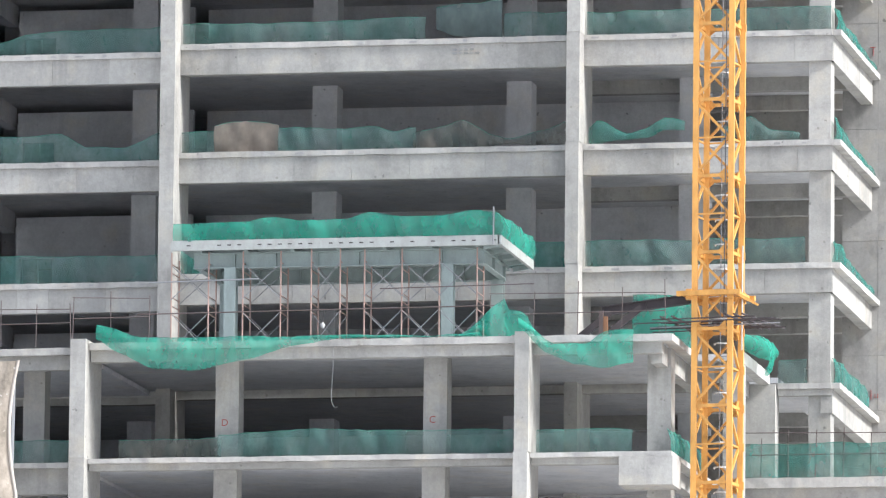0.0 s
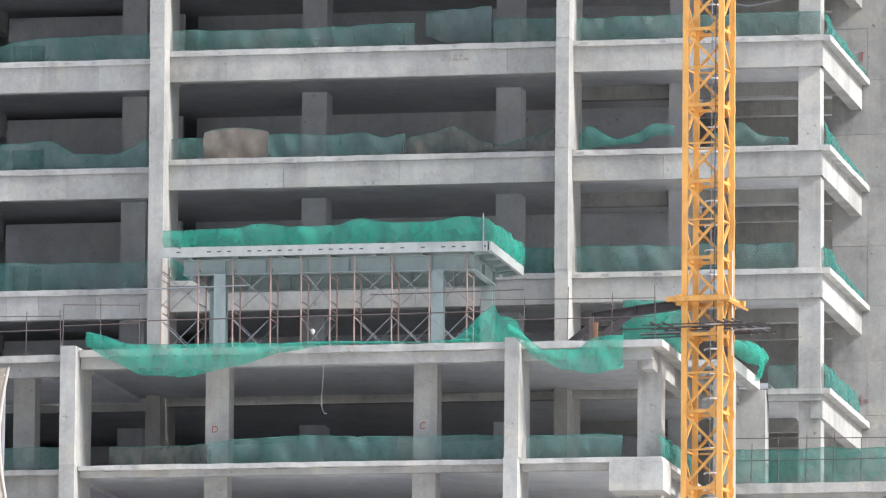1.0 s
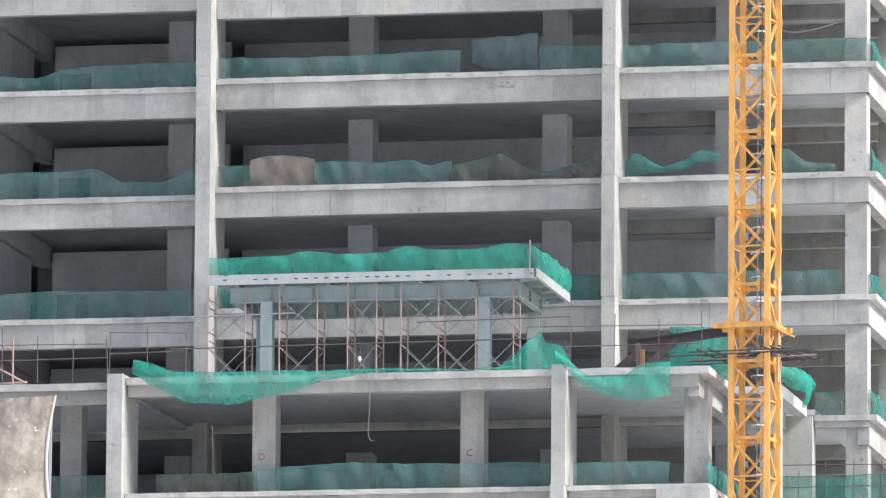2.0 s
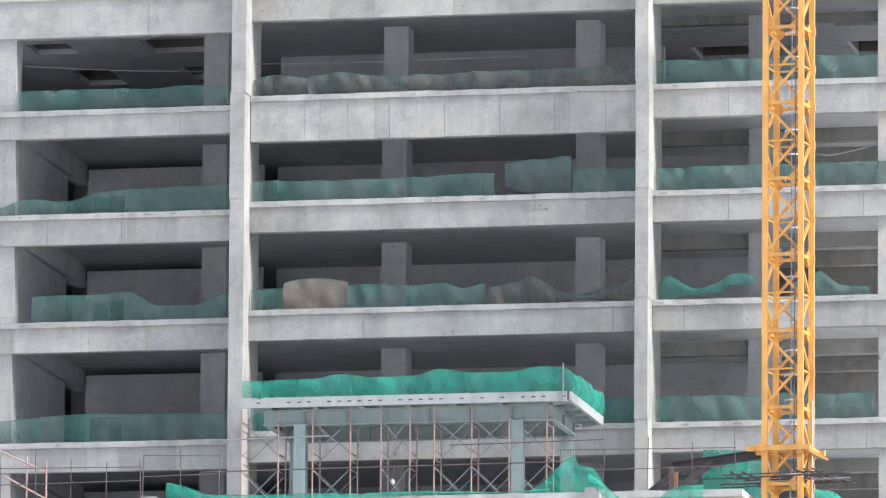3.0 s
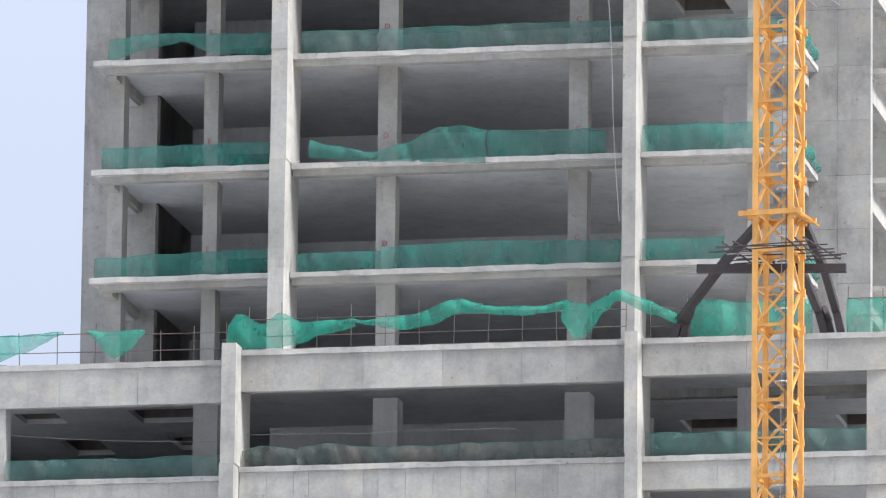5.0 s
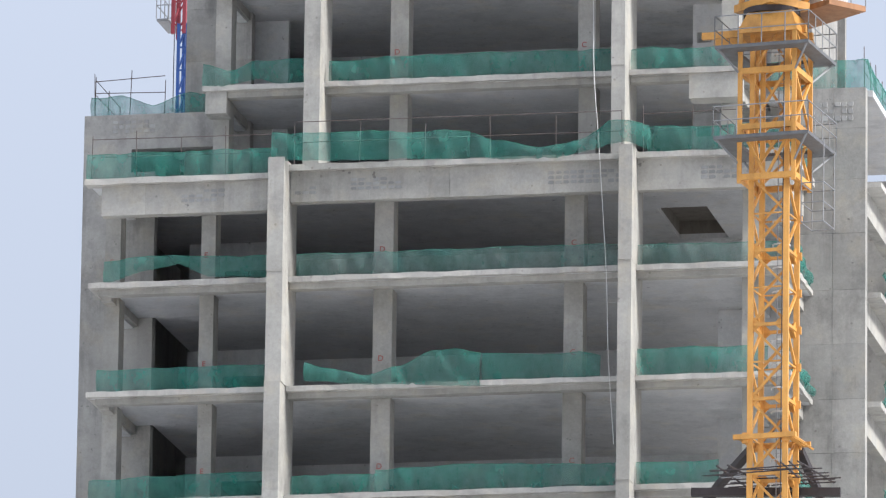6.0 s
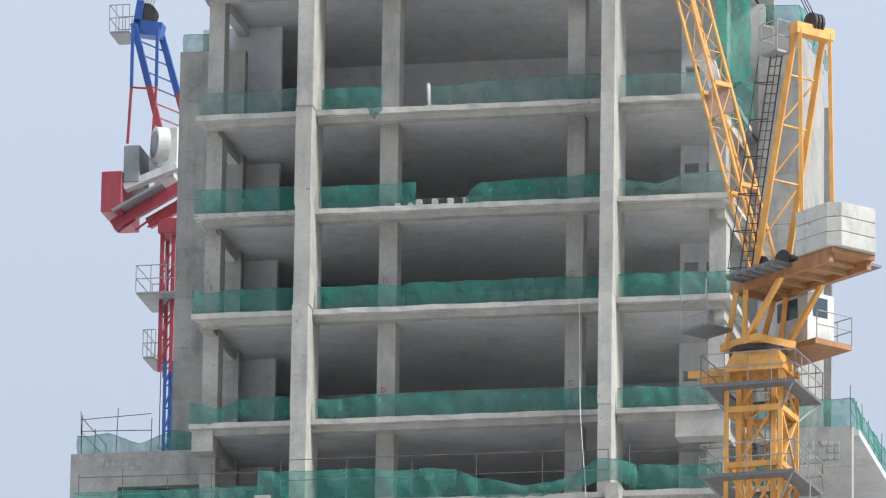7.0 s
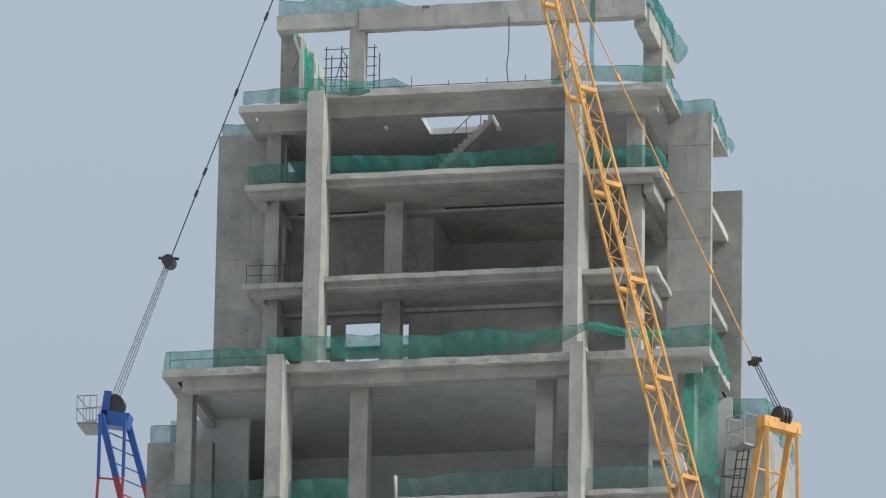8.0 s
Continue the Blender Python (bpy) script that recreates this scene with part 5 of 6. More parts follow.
for k in range(56):
    if k % 5 == 4:
        continue
    bm = bmesh.new()
    ring = [mp(0.22 + 0.32 * math.cos(t), 0.22 - 0.42 * math.sin(t), 31 + k * 0.85) for t in np.linspace(0, math.pi, 7)]
    for p, q in zip(ring, ring[1:]):
        add_bar(bm, p, q, 0.02, 0.05)
    part("ladder_hoop", bm, WHITE, crane)
tube("cable", mp(H - 0.13, -H - 0.1, 42), mp(H - 0.1, -H - 0.1, 79.0), 0.018, CABLE, crane, 5)
tube("hose", mp(H + 0.2, 0.3, 41), mp(H + 0.22, 0.3, 44.6), 0.03, WHITE, crane, 5)


def collar(z, label):
    """A tie frame clamped round the mast."""
    c = bmesh.new()
    o = H + 0.24
    for a, b in (((-o - 0.25, -o), (o + 0.25, -o)), ((-o - 0.25, o), (o + 0.25, o)), ((-o, -o), (-o, o)), ((o, -o), (o, o))):
        add_bar(c, mp(*a, z), mp(*b, z), 0.15, 0.17)
    for a, b in ((-H, -H), (H, -H), (H, H), (-H, H)):
        add_bar(c, mp(a * 1.16, b * 1.16, z - 0.2), mp(a * 1.16, b * 1.16, z + 0.16), 0.2, 0.2)
    for k in range(5):
        add_bar(c, mp(o + 0.1, -o + 0.3 * k, z - 0.05), mp(o + 0.5, -o + 0.3 * k + 0.1, z - 0.3), 0.07, 0.07)
    return part("tie_collar", c, YELLOW, crane, label)


collar(42.85, "yellow tie collar clamped round the mast")
collar(64.0, "yellow tie collar clamped round the mast")


def rod_stage(z, seed, spread):
    """A working stage of loose rods and tubes round the mast."""
    rng = random.Random(seed)
    st = thing("rod_stage", "loose dark tubes laid as a working stage round the mast", "scaffold", "rod stages")
    for k in range(9):
        b = -1.6 + k * 0.36
        tube("rod", mp(-1.5 - rng.uniform(0, spread), b, z + rng.uniform(-0.05, 0.1)), mp(1.4 + rng.uniform(0, spread), b + rng.uniform(-0.4, 0.4), z + rng.uniform(-0.05, 0.1)), 0.024, GALV if k == 4 else DARK_STEEL, st, 5)
    for a in (-1.4, -1.0, 0.9, 1.2, 1.5):
        tube("rod", mp(a, -1.9, z + 0.09), mp(a + rng.uniform(-0.2, 0.5), 1.7, z + 0.05), 0.035, DARK_STEEL, st, 5)
    return st


rod_stage(41.85, 3, 1.2)
rod_stage(62.72, 4, 0.9)

# ties of dark steel from the floors to the collars
tie = thing("crane_tie", "dark brown steel beams bracing the crane mast to the deck", "steel brace", "crane ties")
i_beam("tie_beam", (10.05, -9.3, 42.36), (13.1, -9.3, 42.74), 0.3, 0.2, DARK_STEEL, tie)
bar("strut", (9.15, -9.6, D), (10.35, -9.4, 42.3), 0.28, 0.22, DARK_STEEL, tie)
bar("strut", (9.95, -9.5, D), (11.4, -9.2, 42.5), 0.28, 0.22, DARK_STEEL, tie)
# One upright as two bars: dim side brown, lit side orange.
shoe = bar("shoe", (10.12, -9.85, D), (10.12, -9.85, D + 1.0), 0.14, 0.2, PIPE, tie)
bar("shoe", (10.27, -9.85, D), (10.27, -9.85, D + 0.8), 0.14, 0.16, LIT_RUST, tie, "orange bar for the lit side of the rusty upright")
tie = thing("crane_tie", "dark brown steel struts bracing the crane mast to the roof slab", "steel brace", "crane ties")
for way in (((8.75, 0.2, E), (8.95, 0.15, 62.35), (11.5, -5.0, 63.4), (13.1, -8.0, 63.95)),
            ((9.12, 0.3, E), (9.2, 0.2, 62.3), (9.5, -0.5, 62.7)),
            ((14.2, 0.2, E), (13.98, 0.1, 62.6), (14.2, -3.5, 62.7), (14.6, -8.2, 62.55)),
            ((14.42, 0.35, E), (14.3, 0.3, 62.2), (14.15, 0.1, 62.6)),
            ((14.8, 0.2, E), (14.64, 0.0, 62.55), (15.02, -5.0, 62.95), (14.83, -8.0, 63.85))):
    bm = bmesh.new()
    for p, q in zip(way, way[1:]):
        add_bar(bm, p, Vector(q) + (Vector(q) - Vector(p)).normalized() * 0.1, 0.27, 0.24)
    part("strut", bm, DARK_STEEL, tie)
bar("cross_beam", (11.0, -7.9, 62.52), (16.2, -7.7, 62.42), 0.3, 0.28, DARK_STEEL, tie)

# climbing cage with two platforms
CH = 0.98
for a, b in ((-CH, -CH), (CH, -CH), (CH, CH), (-CH, CH)):
    bm = bmesh.new()
    add_bar(bm, mp(a, b, 73.0), mp(a, b, 78.6), 0.15, 0.15)
    part("cage_post", bm, YELLOW, crane)
cage = bmesh.new()
for zz in (73.2, 75.0, 77.0, 78.5):
    for (a, b), (c, d) in (((-CH, -CH), (CH, -CH)), ((CH, -CH), (CH, CH)), ((CH, CH), (-CH, CH)), ((-CH, CH), (-CH, -CH))):
        add_bar(cage, mp(a, b, zz), mp(c, d, zz), 0.16, 0.2)
for z0, z1 in ((73.2, 75.0), (75.0, 77.0), (77.0, 78.5)):
    add_bar(cage, mp(CH, -CH, z0), mp(CH, CH, z1), 0.09, 0.09)
    add_bar(cage, mp(CH, CH, z0), mp(CH, -CH, z1), 0.09, 0.09)
    add_bar(cage, mp(-CH, CH, z0), mp(CH, CH, z1), 0.09, 0.09)
add_bar(cage, mp(-CH, -CH, 75.0), mp(0, -CH, 73.2), 0.09, 0.09)
add_bar(cage, mp(CH, -CH, 75.0), mp(0, -CH, 73.2), 0.09, 0.09)
loose("cage_bar", cage, YELLOW, crane)
for k in range(3):
    z0 = MAST_TOP + k * 1.9
    for a, b in CORNERS:
        bar("inner_leg", mp(a, b, z0), mp(a, b, z0 + 1.9), 0.17, 0.17, YELLOW, crane)
    for (a, b), (c, d) in zip(CORNERS, CORNERS[1:] + CORNERS[:1]):
        bar("inner_diagonal", mp(a, b, z0), mp(c, d, z0 + 1.9), 0.09, 0.09, YELLOW, crane)


def stage(z, o=1.85, name="platform"):
    """A grated walkway round the mast with its rails."""
    bm = bmesh.new()
    i = CH + 0.12
    for x0, x1, y0, y1 in ((-o, o, -o, -i), (-o, o, i, o), (-o, -i, -i, i), (i, o, -i, i)):
        pts = [mp(x0, y0, z), mp(x1, y0, z), mp(x1, y1, z), mp(x0, y1, z)]
        lo = [bm.verts.new(p - Vector((0, 0, 0.12))) for p in pts]
        hi = [bm.verts.new(p) for p in pts]
        bm.faces.new(lo[::-1])
        bm.faces.new(hi)
        for k in range(4):
            bm.faces.new((lo[k], lo[(k + 1) % 4], hi[(k + 1) % 4], hi[k]))
    pl = part(name, bm, STAGE, crane, "grey grated platform")
    rail = bmesh.new()
    cor = [(-o, -o), (o, -o), (o, o), (-o, o)]
    for (a, b), (c, d) in zip(cor, cor[1:] + cor[:1]):
        for h in (0.55, 1.05):
            add_tube(rail, mp(a, b, z + h), mp(c, d, z + h), 0.022, 5)
        for k in range(5):
            t = k / 4
            add_tube(rail, mp(a + (c - a) * t, b + (d - b) * t, z), mp(a + (c - a) * t, b + (d - b) * t, z + 1.05), 0.022, 5)
    loose("handrail", rail, GALV, pl)
    for a, b in ((-1, -1), (1, -1), (1, 1), (-1, 1)):
        bar("strut", mp(a * CH, b * CH, z - 0.9), mp(a * o * 0.95, b * o * 0.95, z - 0.1), 0.06, 0.06, GALV, pl)


stage(74.55, 1.72)
stage(77.8, 1.7)
# hanging basket below the lower platform
bm = bmesh.new()
for zz in (71.6, 72.3, 73.0):
    for p, q in (((1.1, -0.4), (1.9, -0.4)), ((1.9, -0.4), (1.9, 0.9)), ((1.9, 0.9), (1.1, 0.9)), ((1.1, 0.9), (1.1, -0.4))):
        add_tube(bm, mp(*p, zz), mp(*q, zz), 0.025, 5)
for p in ((1.1, -0.4), (1.9, -0.4), (1.9, 0.9), (1.1, 0.9)):
    add_tube(bm, mp(*p, 71.6), mp(*p, 74.5), 0.025, 5)
loose("basket_tube", bm, GALV, crane)
bar("monorail", mp(-2.6, -0.3, 78.55), mp(1.2, -0.3, 78.55), 0.16, 0.24, YELLOW, crane)
bar("monorail", mp(-2.4, 0.5, 78.5), mp(1.2, 0.5, 78.5), 0.16, 0.22, YELLOW, crane)

# slewing part
bm = bmesh.new()
lo = [mp(a, b, 78.35) for a, b in ((-1.1, -1.1), (1.1, -1.1), (1.1, 1.1), (-1.1, 1.1))]
hi = [mp(a, b, 79.15) for a, b in ((-0.8, -0.8), (0.8, -0.8), (0.8, 0.8), (-0.8, 0.8))]
lv, hv = [bm.verts.new(p) for p in lo], [bm.verts.new(p) for p in hi]
bm.faces.new(lv[::-1])
bm.faces.new(hv)
for k in range(4):
    bm.faces.new((lv[k], lv[(k + 1) % 4], hv[(k + 1) % 4], hv[k]))
part("turntable_base", bm, YELLOW, crane)
bm = bmesh.new()
add_tube(bm, (MX, MY, 79.15), (MX, MY, 79.35), 1.0, 24)
part("slewing_ring", bm, DARK_STEEL, crane, "dark toothed slewing ring")

CX, CY = 0.75, -0.66


def cp(l, w, z):
    """A place on the slewing part: l towards the counterweight, w to its side."""
    return Vector((MX + l * CX - w * CY, MY + l * CY + w * CX, z))


def slab_part(name, l0, l1, w0, w1, z0, z1, material, parent, label="", taper=0.0):
    bm = bmesh.new()
    pts = [(l0, w0), (l1, w0 + taper), (l1, w1 - taper), (l0, w1)]
    lo, hi = [bm.verts.new(cp(*p, z0)) for p in pts], [bm.verts.new(cp(*p, z1)) for p in pts]
    bm.faces.new(lo[::-1])
    bm.faces.new(hi)
    for k in range(4):
        bm.faces.new((lo[k], lo[(k + 1) % 4], hi[(k + 1) % 4], hi[k]))
    bmesh.ops.recalc_face_normals(bm, faces=bm.faces)
    return part(name, bm, material, parent, label)


slab_part("turntable", -1.0, 1.0, -0.9, 0.9, 79.35, 79.62, YELLOW, crane)
for l, w, l2, w2 in ((-0.8, -0.75, -0.15, -0.85), (0.3, -0.75, 2.3, -0.85), (0.8, 0.75, 2.5, 0.85), (-0.8, 0.75, -0.15, 0.85), (0.2, -0.78, 0.35, -0.85), (0.3, 0.78, 0.5, 0.85)):
    bar("turntable_strut", cp(l, w, 79.58), cp(l2, w2, 81.4), 0.17, 0.17, YELLOW, crane)
# Girders, deck and cross beams carry their underside shade as darker paint.
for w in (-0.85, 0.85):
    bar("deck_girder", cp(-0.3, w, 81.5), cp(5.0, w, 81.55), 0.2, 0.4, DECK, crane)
slab_part("machine_deck", -0.6, 4.4, -0.74, 0.74, 81.55, 81.65, DECK_SHADE, crane)
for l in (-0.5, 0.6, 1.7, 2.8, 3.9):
    bar("deck_cross_beam", cp(l, -0.8, 81.45), cp(l, 0.8, 81.45), 0.12, 0.2, DECK_SHADE, crane)
walkway = slab_part("walkway", 0.3, 3.0, -1.75, -0.97, 81.6, 81.7, STAGE, crane, "grey ribbed walkway beside the machine deck")
bm = bmesh.new()
for k in range(6):
    add_bar(bm, cp(0.35 + k * 0.5, -1.75, 81.56), cp(0.35 + k * 0.5, -0.98, 81.56), 0.06, 0.08)
loose("walkway_rib", bm, GALV, walkway)
slab_part("walkway", 0.5, 4.8, 0.97, 1.6, 81.6, 81.7, STAGE, crane, "grey ribbed walkway beside the machine deck")
# counterweight of three cast blocks in a stack, their outer corners cut off
for k in range(3):
    z0 = 81.85 + k * 0.53
    bm = bmesh.new()
    pts = [(3.35, -1.1), (5.05, -1.1), (5.45, -0.75), (5.45, 0.75), (5.05, 1.1), (3.35, 1.1)]
    lo, hi = [bm.verts.new(cp(*p, z0)) for p in pts], [bm.verts.new(cp(*p, z0 + 0.515)) for p in pts]
    bm.faces.new(lo[::-1])
    bm.faces.new(hi)
    n = len(pts)
    for j in range(n):
        bm.faces.new((lo[j], lo[(j + 1) % n], hi[(j + 1) % n], hi[j]))
    bmesh.ops.recalc_face_normals(bm, faces=bm.faces)
    bmesh.ops.bevel(bm, geom=bm.edges[:], offset=0.02, segments=1, affect="EDGES")
    part("counterweight_block", bm, BLOCK, crane, "pale cast concrete counterweight block")
slab_part("counterweight_frame", 3.3, 5.2, -0.95, 0.95, 81.66, 81.83, DECK, crane)
for w in (-0.6, 0.6):
    tube("lifting_eye", cp(3.9, w, 83.42), cp(3.9, w, 83.64), 0.06, GALV, crane, 6)
# cab with its floor
cab = slab_part("cab", -0.8, 1.25, 1.2, 2.4, 79.6, 81.45, WHITE, crane, "white operator cab")
GLASS = paint("dark_cab_glass", (0.05, 0.07, 0.09), 0.1, 0.0, 0.1)
slab_part("cab_window", 1.24, 1.265, 1.45, 2.1, 80.6, 81.3, GLASS, cab, "dark cab window")
slab_part("cab_window", -0.4, 0.7, 1.185, 1.212, 80.6, 81.3, GLASS, cab, "dark cab window")
# Cab floor in the same yellow, darkened for shade.
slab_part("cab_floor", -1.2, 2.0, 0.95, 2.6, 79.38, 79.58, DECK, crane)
bm = bmesh.new()
for l, w in ((2.0, 1.0), (2.0, 2.6), (1.2, 2.6), (0.2, 2.6)):
    add_tube(bm, cp(l, w, 79.58), cp(l, w, 80.58), 0.022, 5)
for h in (80.08, 80.58):
    add_tube(bm, cp(2.0, 1.0, h), cp(2.0, 2.6, h), 0.022, 5)
    add_tube(bm, cp(2.0, 2.6, h), cp(0.2, 2.6, h), 0.022, 5)
loose("handrail", bm, GALV, cab)
slab_part("side_platform", -1.6, -0.2, -2.2, -1.0, 79.9, 80.0, STAGE, crane, "grey access platform")
bm = bmesh.new()
for l, w in ((-1.6, -2.2), (-0.2, -2.2), (-1.6, -1.0)):
    add_tube(bm, cp(l, w, 79.9), cp(l, w, 81.6), 0.022, 5)
for h in (80.4, 80.9):
    add_tube(bm, cp(-1.6, -2.2, h), cp(-0.2, -2.2, h), 0.022, 5)
loose("handrail", bm, GALV, crane)
# winch drums on the deck
for l in (0.9, 2.0):
    bm = bmesh.new()
    add_tube(bm, cp(l, -0.55, 82.05), cp(l, 0.55, 82.05), 0.32, 14)
    add_tube(bm, cp(l, -0.6, 82.05), cp(l, -0.55, 82.05), 0.42, 14)
    add_tube(bm, cp(l, 0.55, 82.05), cp(l, 0.6, 82.05), 0.42, 14)
    part("winch_drum", bm, DARK_STEEL, crane)

# A-frame
AZ = 90.3
for w in (-0.67, 0.67):
    bar("a_frame_leg", cp(0.6, w, 81.7), cp(2.75, w * 0.95, AZ), 0.2, 0.24, YELLOW, crane)
    bar("a_frame_back_leg", cp(3.25, w * 1.05, 81.7), cp(3.05, w, AZ), 0.13, 0.15, YELLOW, crane)
bar("a_frame_head", cp(2.9, -0.85, AZ), cp(2.9, 0.85, AZ), 0.45, 0.4, YELLOW, crane)
fr = bmesh.new()
for t0, t1 in ((0.15, 0.4), (0.4, 0.62), (0.62, 0.82)):
    p = lambda w, t: cp(0.6 + 2.15 * t, w * 0.97, 81.7 + (AZ - 81.7) * t)
    add_tube(fr, p(-0.67, t0), p(0.67, t1), 0.04, 6)
    add_tube(fr, p(-0.67, t1), p(0.67, t1), 0.05, 6)
loose("a_frame_lacing", fr, YELLOW, crane)
bm = bmesh.new()
for k in range(3):
    add_tube(bm, cp(2.9, -0.1 + 0.16 * k, AZ + 0.35), cp(2.9, 0.0 + 0.16 * k, AZ + 0.35), 0.36, 16)
part("sheave", bm, DARK_STEEL, crane, "dark rope sheaves")
slab_part("head_platform", 1.8, 2.7, -1.4, -0.85, AZ - 0.9, AZ - 0.82, GALV, crane)
bm = bmesh.new()
for l, w in ((1.8, -1.4), (2.7, -1.4), (1.8, -0.85), (2.7, -0.85)):
    add_tube(bm, cp(l, w, AZ - 0.85), cp(l, w, AZ + 0.25), 0.022, 5)
for h in (-0.3, 0.25):
    for p, q in (((1.8, -1.4), (2.7, -1.4)), ((1.8, -1.4), (1.8, -0.85)), ((2.7, -1.4), (2.7, -0.85))):
        add_tube(bm, cp(*p, AZ + h), cp(*q, AZ + h), 0.022, 5)
loose("handrail", bm, GALV, crane)
# caged ladder up the front leg
bm = bmesh.new()
q0, q1 = cp(0.45, -0.95, 82.0), cp(2.1, -0.95, AZ - 0.9)
for da in (-0.2, 0.2):
    add_tube(bm, q0 + Vector((da, 0, 0)), q1 + Vector((da, 0, 0)), 0.028, 5)
    add_tube(bm, q0 + Vector((da * 1.6 - 0.25, -0.3, 0)), q1 + Vector((da * 1.6 - 0.25, -0.3, 0)), 0.02, 5)
for k in range(24):
    c = q0.lerp(q1, k / 23)
    add_tube(bm, c + Vector((-0.2, 0, 0)), c + Vector((0.2, 0, 0)), 0.018, 4)
    if k % 4 == 0:
        add_tube(bm, c + Vector((-0.6, -0.3, 0)), c + Vector((0.1, -0.3, 0)), 0.025, 4)
        add_tube(bm, c + Vector((-0.6, -0.3, 0)), c + Vector((-0.2, 0, 0)), 0.025, 4)
part("ladder", bm, DARK_STEEL, crane, "dark caged ladder")

# jib: four chords laced together, leaning back over the tower
J0, J1 = cp(0.42, 0, 81.9), cp(-10.75, 0, 111.6)
jd = (J1 - J0).normalized()
js = Vector((-CY, CX, 0)).normalized()
ju = js.cross(jd).normalized()


def jp(s, a, b):
    """A place on the jib, s metres along it; the jib narrows to its foot."""
    k = min(1.0, 0.75 + s / 28.0)
    return J0 + jd * s + js * (a * 0.4) + ju * (b * 0.34 * k)


JL = (J1 - J0).length
for a, b in ((-1, -1), (1, -1), (1, 1), (-1, 1)):
    bm = bmesh.new()
    add_tube(bm, jp(0, a, b), jp(7, a, b), 0.06, 8)
    add_tube(bm, jp(7, a, b), jp(JL, a, b), 0.06, 8)
    part("jib_chord", bm, YELLOW, crane)
k, s = 0, 0.8
while s < JL - 1.5:
    e = s + 1.45
    for (a, b), (c, d) in (((-1, -1), (1, -1)), ((1, -1), (1, 1)), ((1, 1), (-1, 1)), ((-1, 1), (-1, -1))):
        p, q = ((a, b), (c, d)) if k % 2 else ((c, d), (a, b))
        tube("jib_diagonal", jp(s, *p), jp(e, *q), 0.021, YELLOW, crane, 5)
        if k % 2 == 0:
            tube("jib_horizontal", jp(s, a, b), jp(s, c, d), 0.021, YELLOW, crane, 5)
    if k % 3 == 2:
        bm = bmesh.new()
        add_bar(bm, jp(s, -1, -1), jp(s, 1, -1), 0.2, 0.16)
        add_bar(bm, jp(s, -1, 1), jp(s, 1, 1), 0.2, 0.16)
        part("jib_frame", bm, YELLOW, crane)
    s, k = e, k + 1
bm = bmesh.new()
add_bar(bm, jp(8.4, 1.0, -1.1), jp(9.5, 1.0, -1.1), 0.45, 0.4)
part("jib_winch_box", bm, WHITE, crane, "pale grey box on the jib")
bm = bmesh.new()
add_bar(bm, jp(7.0, 0, -0.2), jp(8.1, 0, -0.2), 0.95, 0.06)
part("jib_plate", bm, PINK, crane, "reddish plate inside the jib")
# pendant from the A-frame to the jib, with its block
B0 = cp(1.3, 0.2, 93.1)
for w in (-0.15, 0.0, 0.15):
    tube("luffing_rope", cp(2.9, w, AZ + 0.6), B0 + Vector((w * 0.6, 0, 0)), 0.02, CABLE, crane, 5)
bm = bmesh.new()
add_tube(bm, B0 - Vector((0.1, 0, 0)), B0 + Vector((0.1, 0, 0)), 0.18, 12)
add_bar(bm, B0 - Vector((0.25, 0, 0.08)), B0 + Vector((0.25, 0, 0.08)), 0.12, 0.16)
part("pendant_block", bm, DARK_STEEL, crane)
PE = jp(JL, 1, -1) + Vector((0.5, 0, 0.2))
tube("pendant", B0, PE, 0.025, YELLOW, crane, 6)
for t in (0.22, 0.45, 0.7, 0.9):
    c = B0.lerp(PE, t)
    bar("pendant_link", c - (PE - B0).normalized() * 0.2, c + (PE - B0).normalized() * 0.2, 0.09, 0.09, YELLOW, crane)

# ---------------------------------------------------------------- red and blue crane behind the tower
red = thing("tower_crane", "red and blue luffing tower crane behind the tower", "crane")
RV = 28.0
RK = (RV + 292.28) / 311.28


def rp(u, z, d=0.0):
    return Vector((60.6 + (u - 60.6) * RK, RV + d, 1.6 + (z - 1.6) * RK))


def rbox(name, u0, u1, z0, z1, d0, d1, material, parent, label=""):
    a, b = rp(u0, z0), rp(u1, z1)
    bm = bmesh.new()
    add_box(bm, a.x, b.x, RV + d0, RV + d1, a.z, b.z)
    bmesh.ops.bevel(bm, geom=bm.edges[:], offset=0.03, segments=1, affect="EDGES")
    return part(name, bm, material, parent, label)


for u, n in ((-13.97, 0), (-13.62, 1)):
    for d in (-0.45, 0.45):
        v = (-14.2, -13.75)[n]
        bar("mast_leg", (rp(u, 0).x, RV + d, 0), (rp(u, 90).x, RV + d, rp(u, 87.4).z), 0.12, 0.12, BLUE, red)
        bar("cage_leg", (rp(v, 90).x, RV + d, rp(u, 87.0).z), (rp(v, 90).x, RV + d, rp(u, 92.6).z), 0.15, 0.15, RED, red)
for k in range(28):
    zz = 68 + k * 0.95
    paint_of = BLUE if zz < rp(0, 87.0).z else RED
    x0, x1 = (rp(-13.97, 90).x, rp(-13.62, 90).x) if paint_of is BLUE else (rp(-14.2, 90).x, rp(-13.75, 90).x)
    for d in (-0.45, 0.45):
        bar("horizontal", (x0, RV + d, zz), (x1, RV + d, zz), 0.06, 0.06, paint_of, red)
        bar("diagonal", (x0, RV + d, zz), (x1, RV + d, zz + 0.95), 0.05, 0.05, paint_of, red)
    for x in (x0, x1):
        bar("diagonal", (x, RV - 0.45, zz), (x, RV + 0.45, zz + 0.95), 0.05, 0.05, paint_of, red)



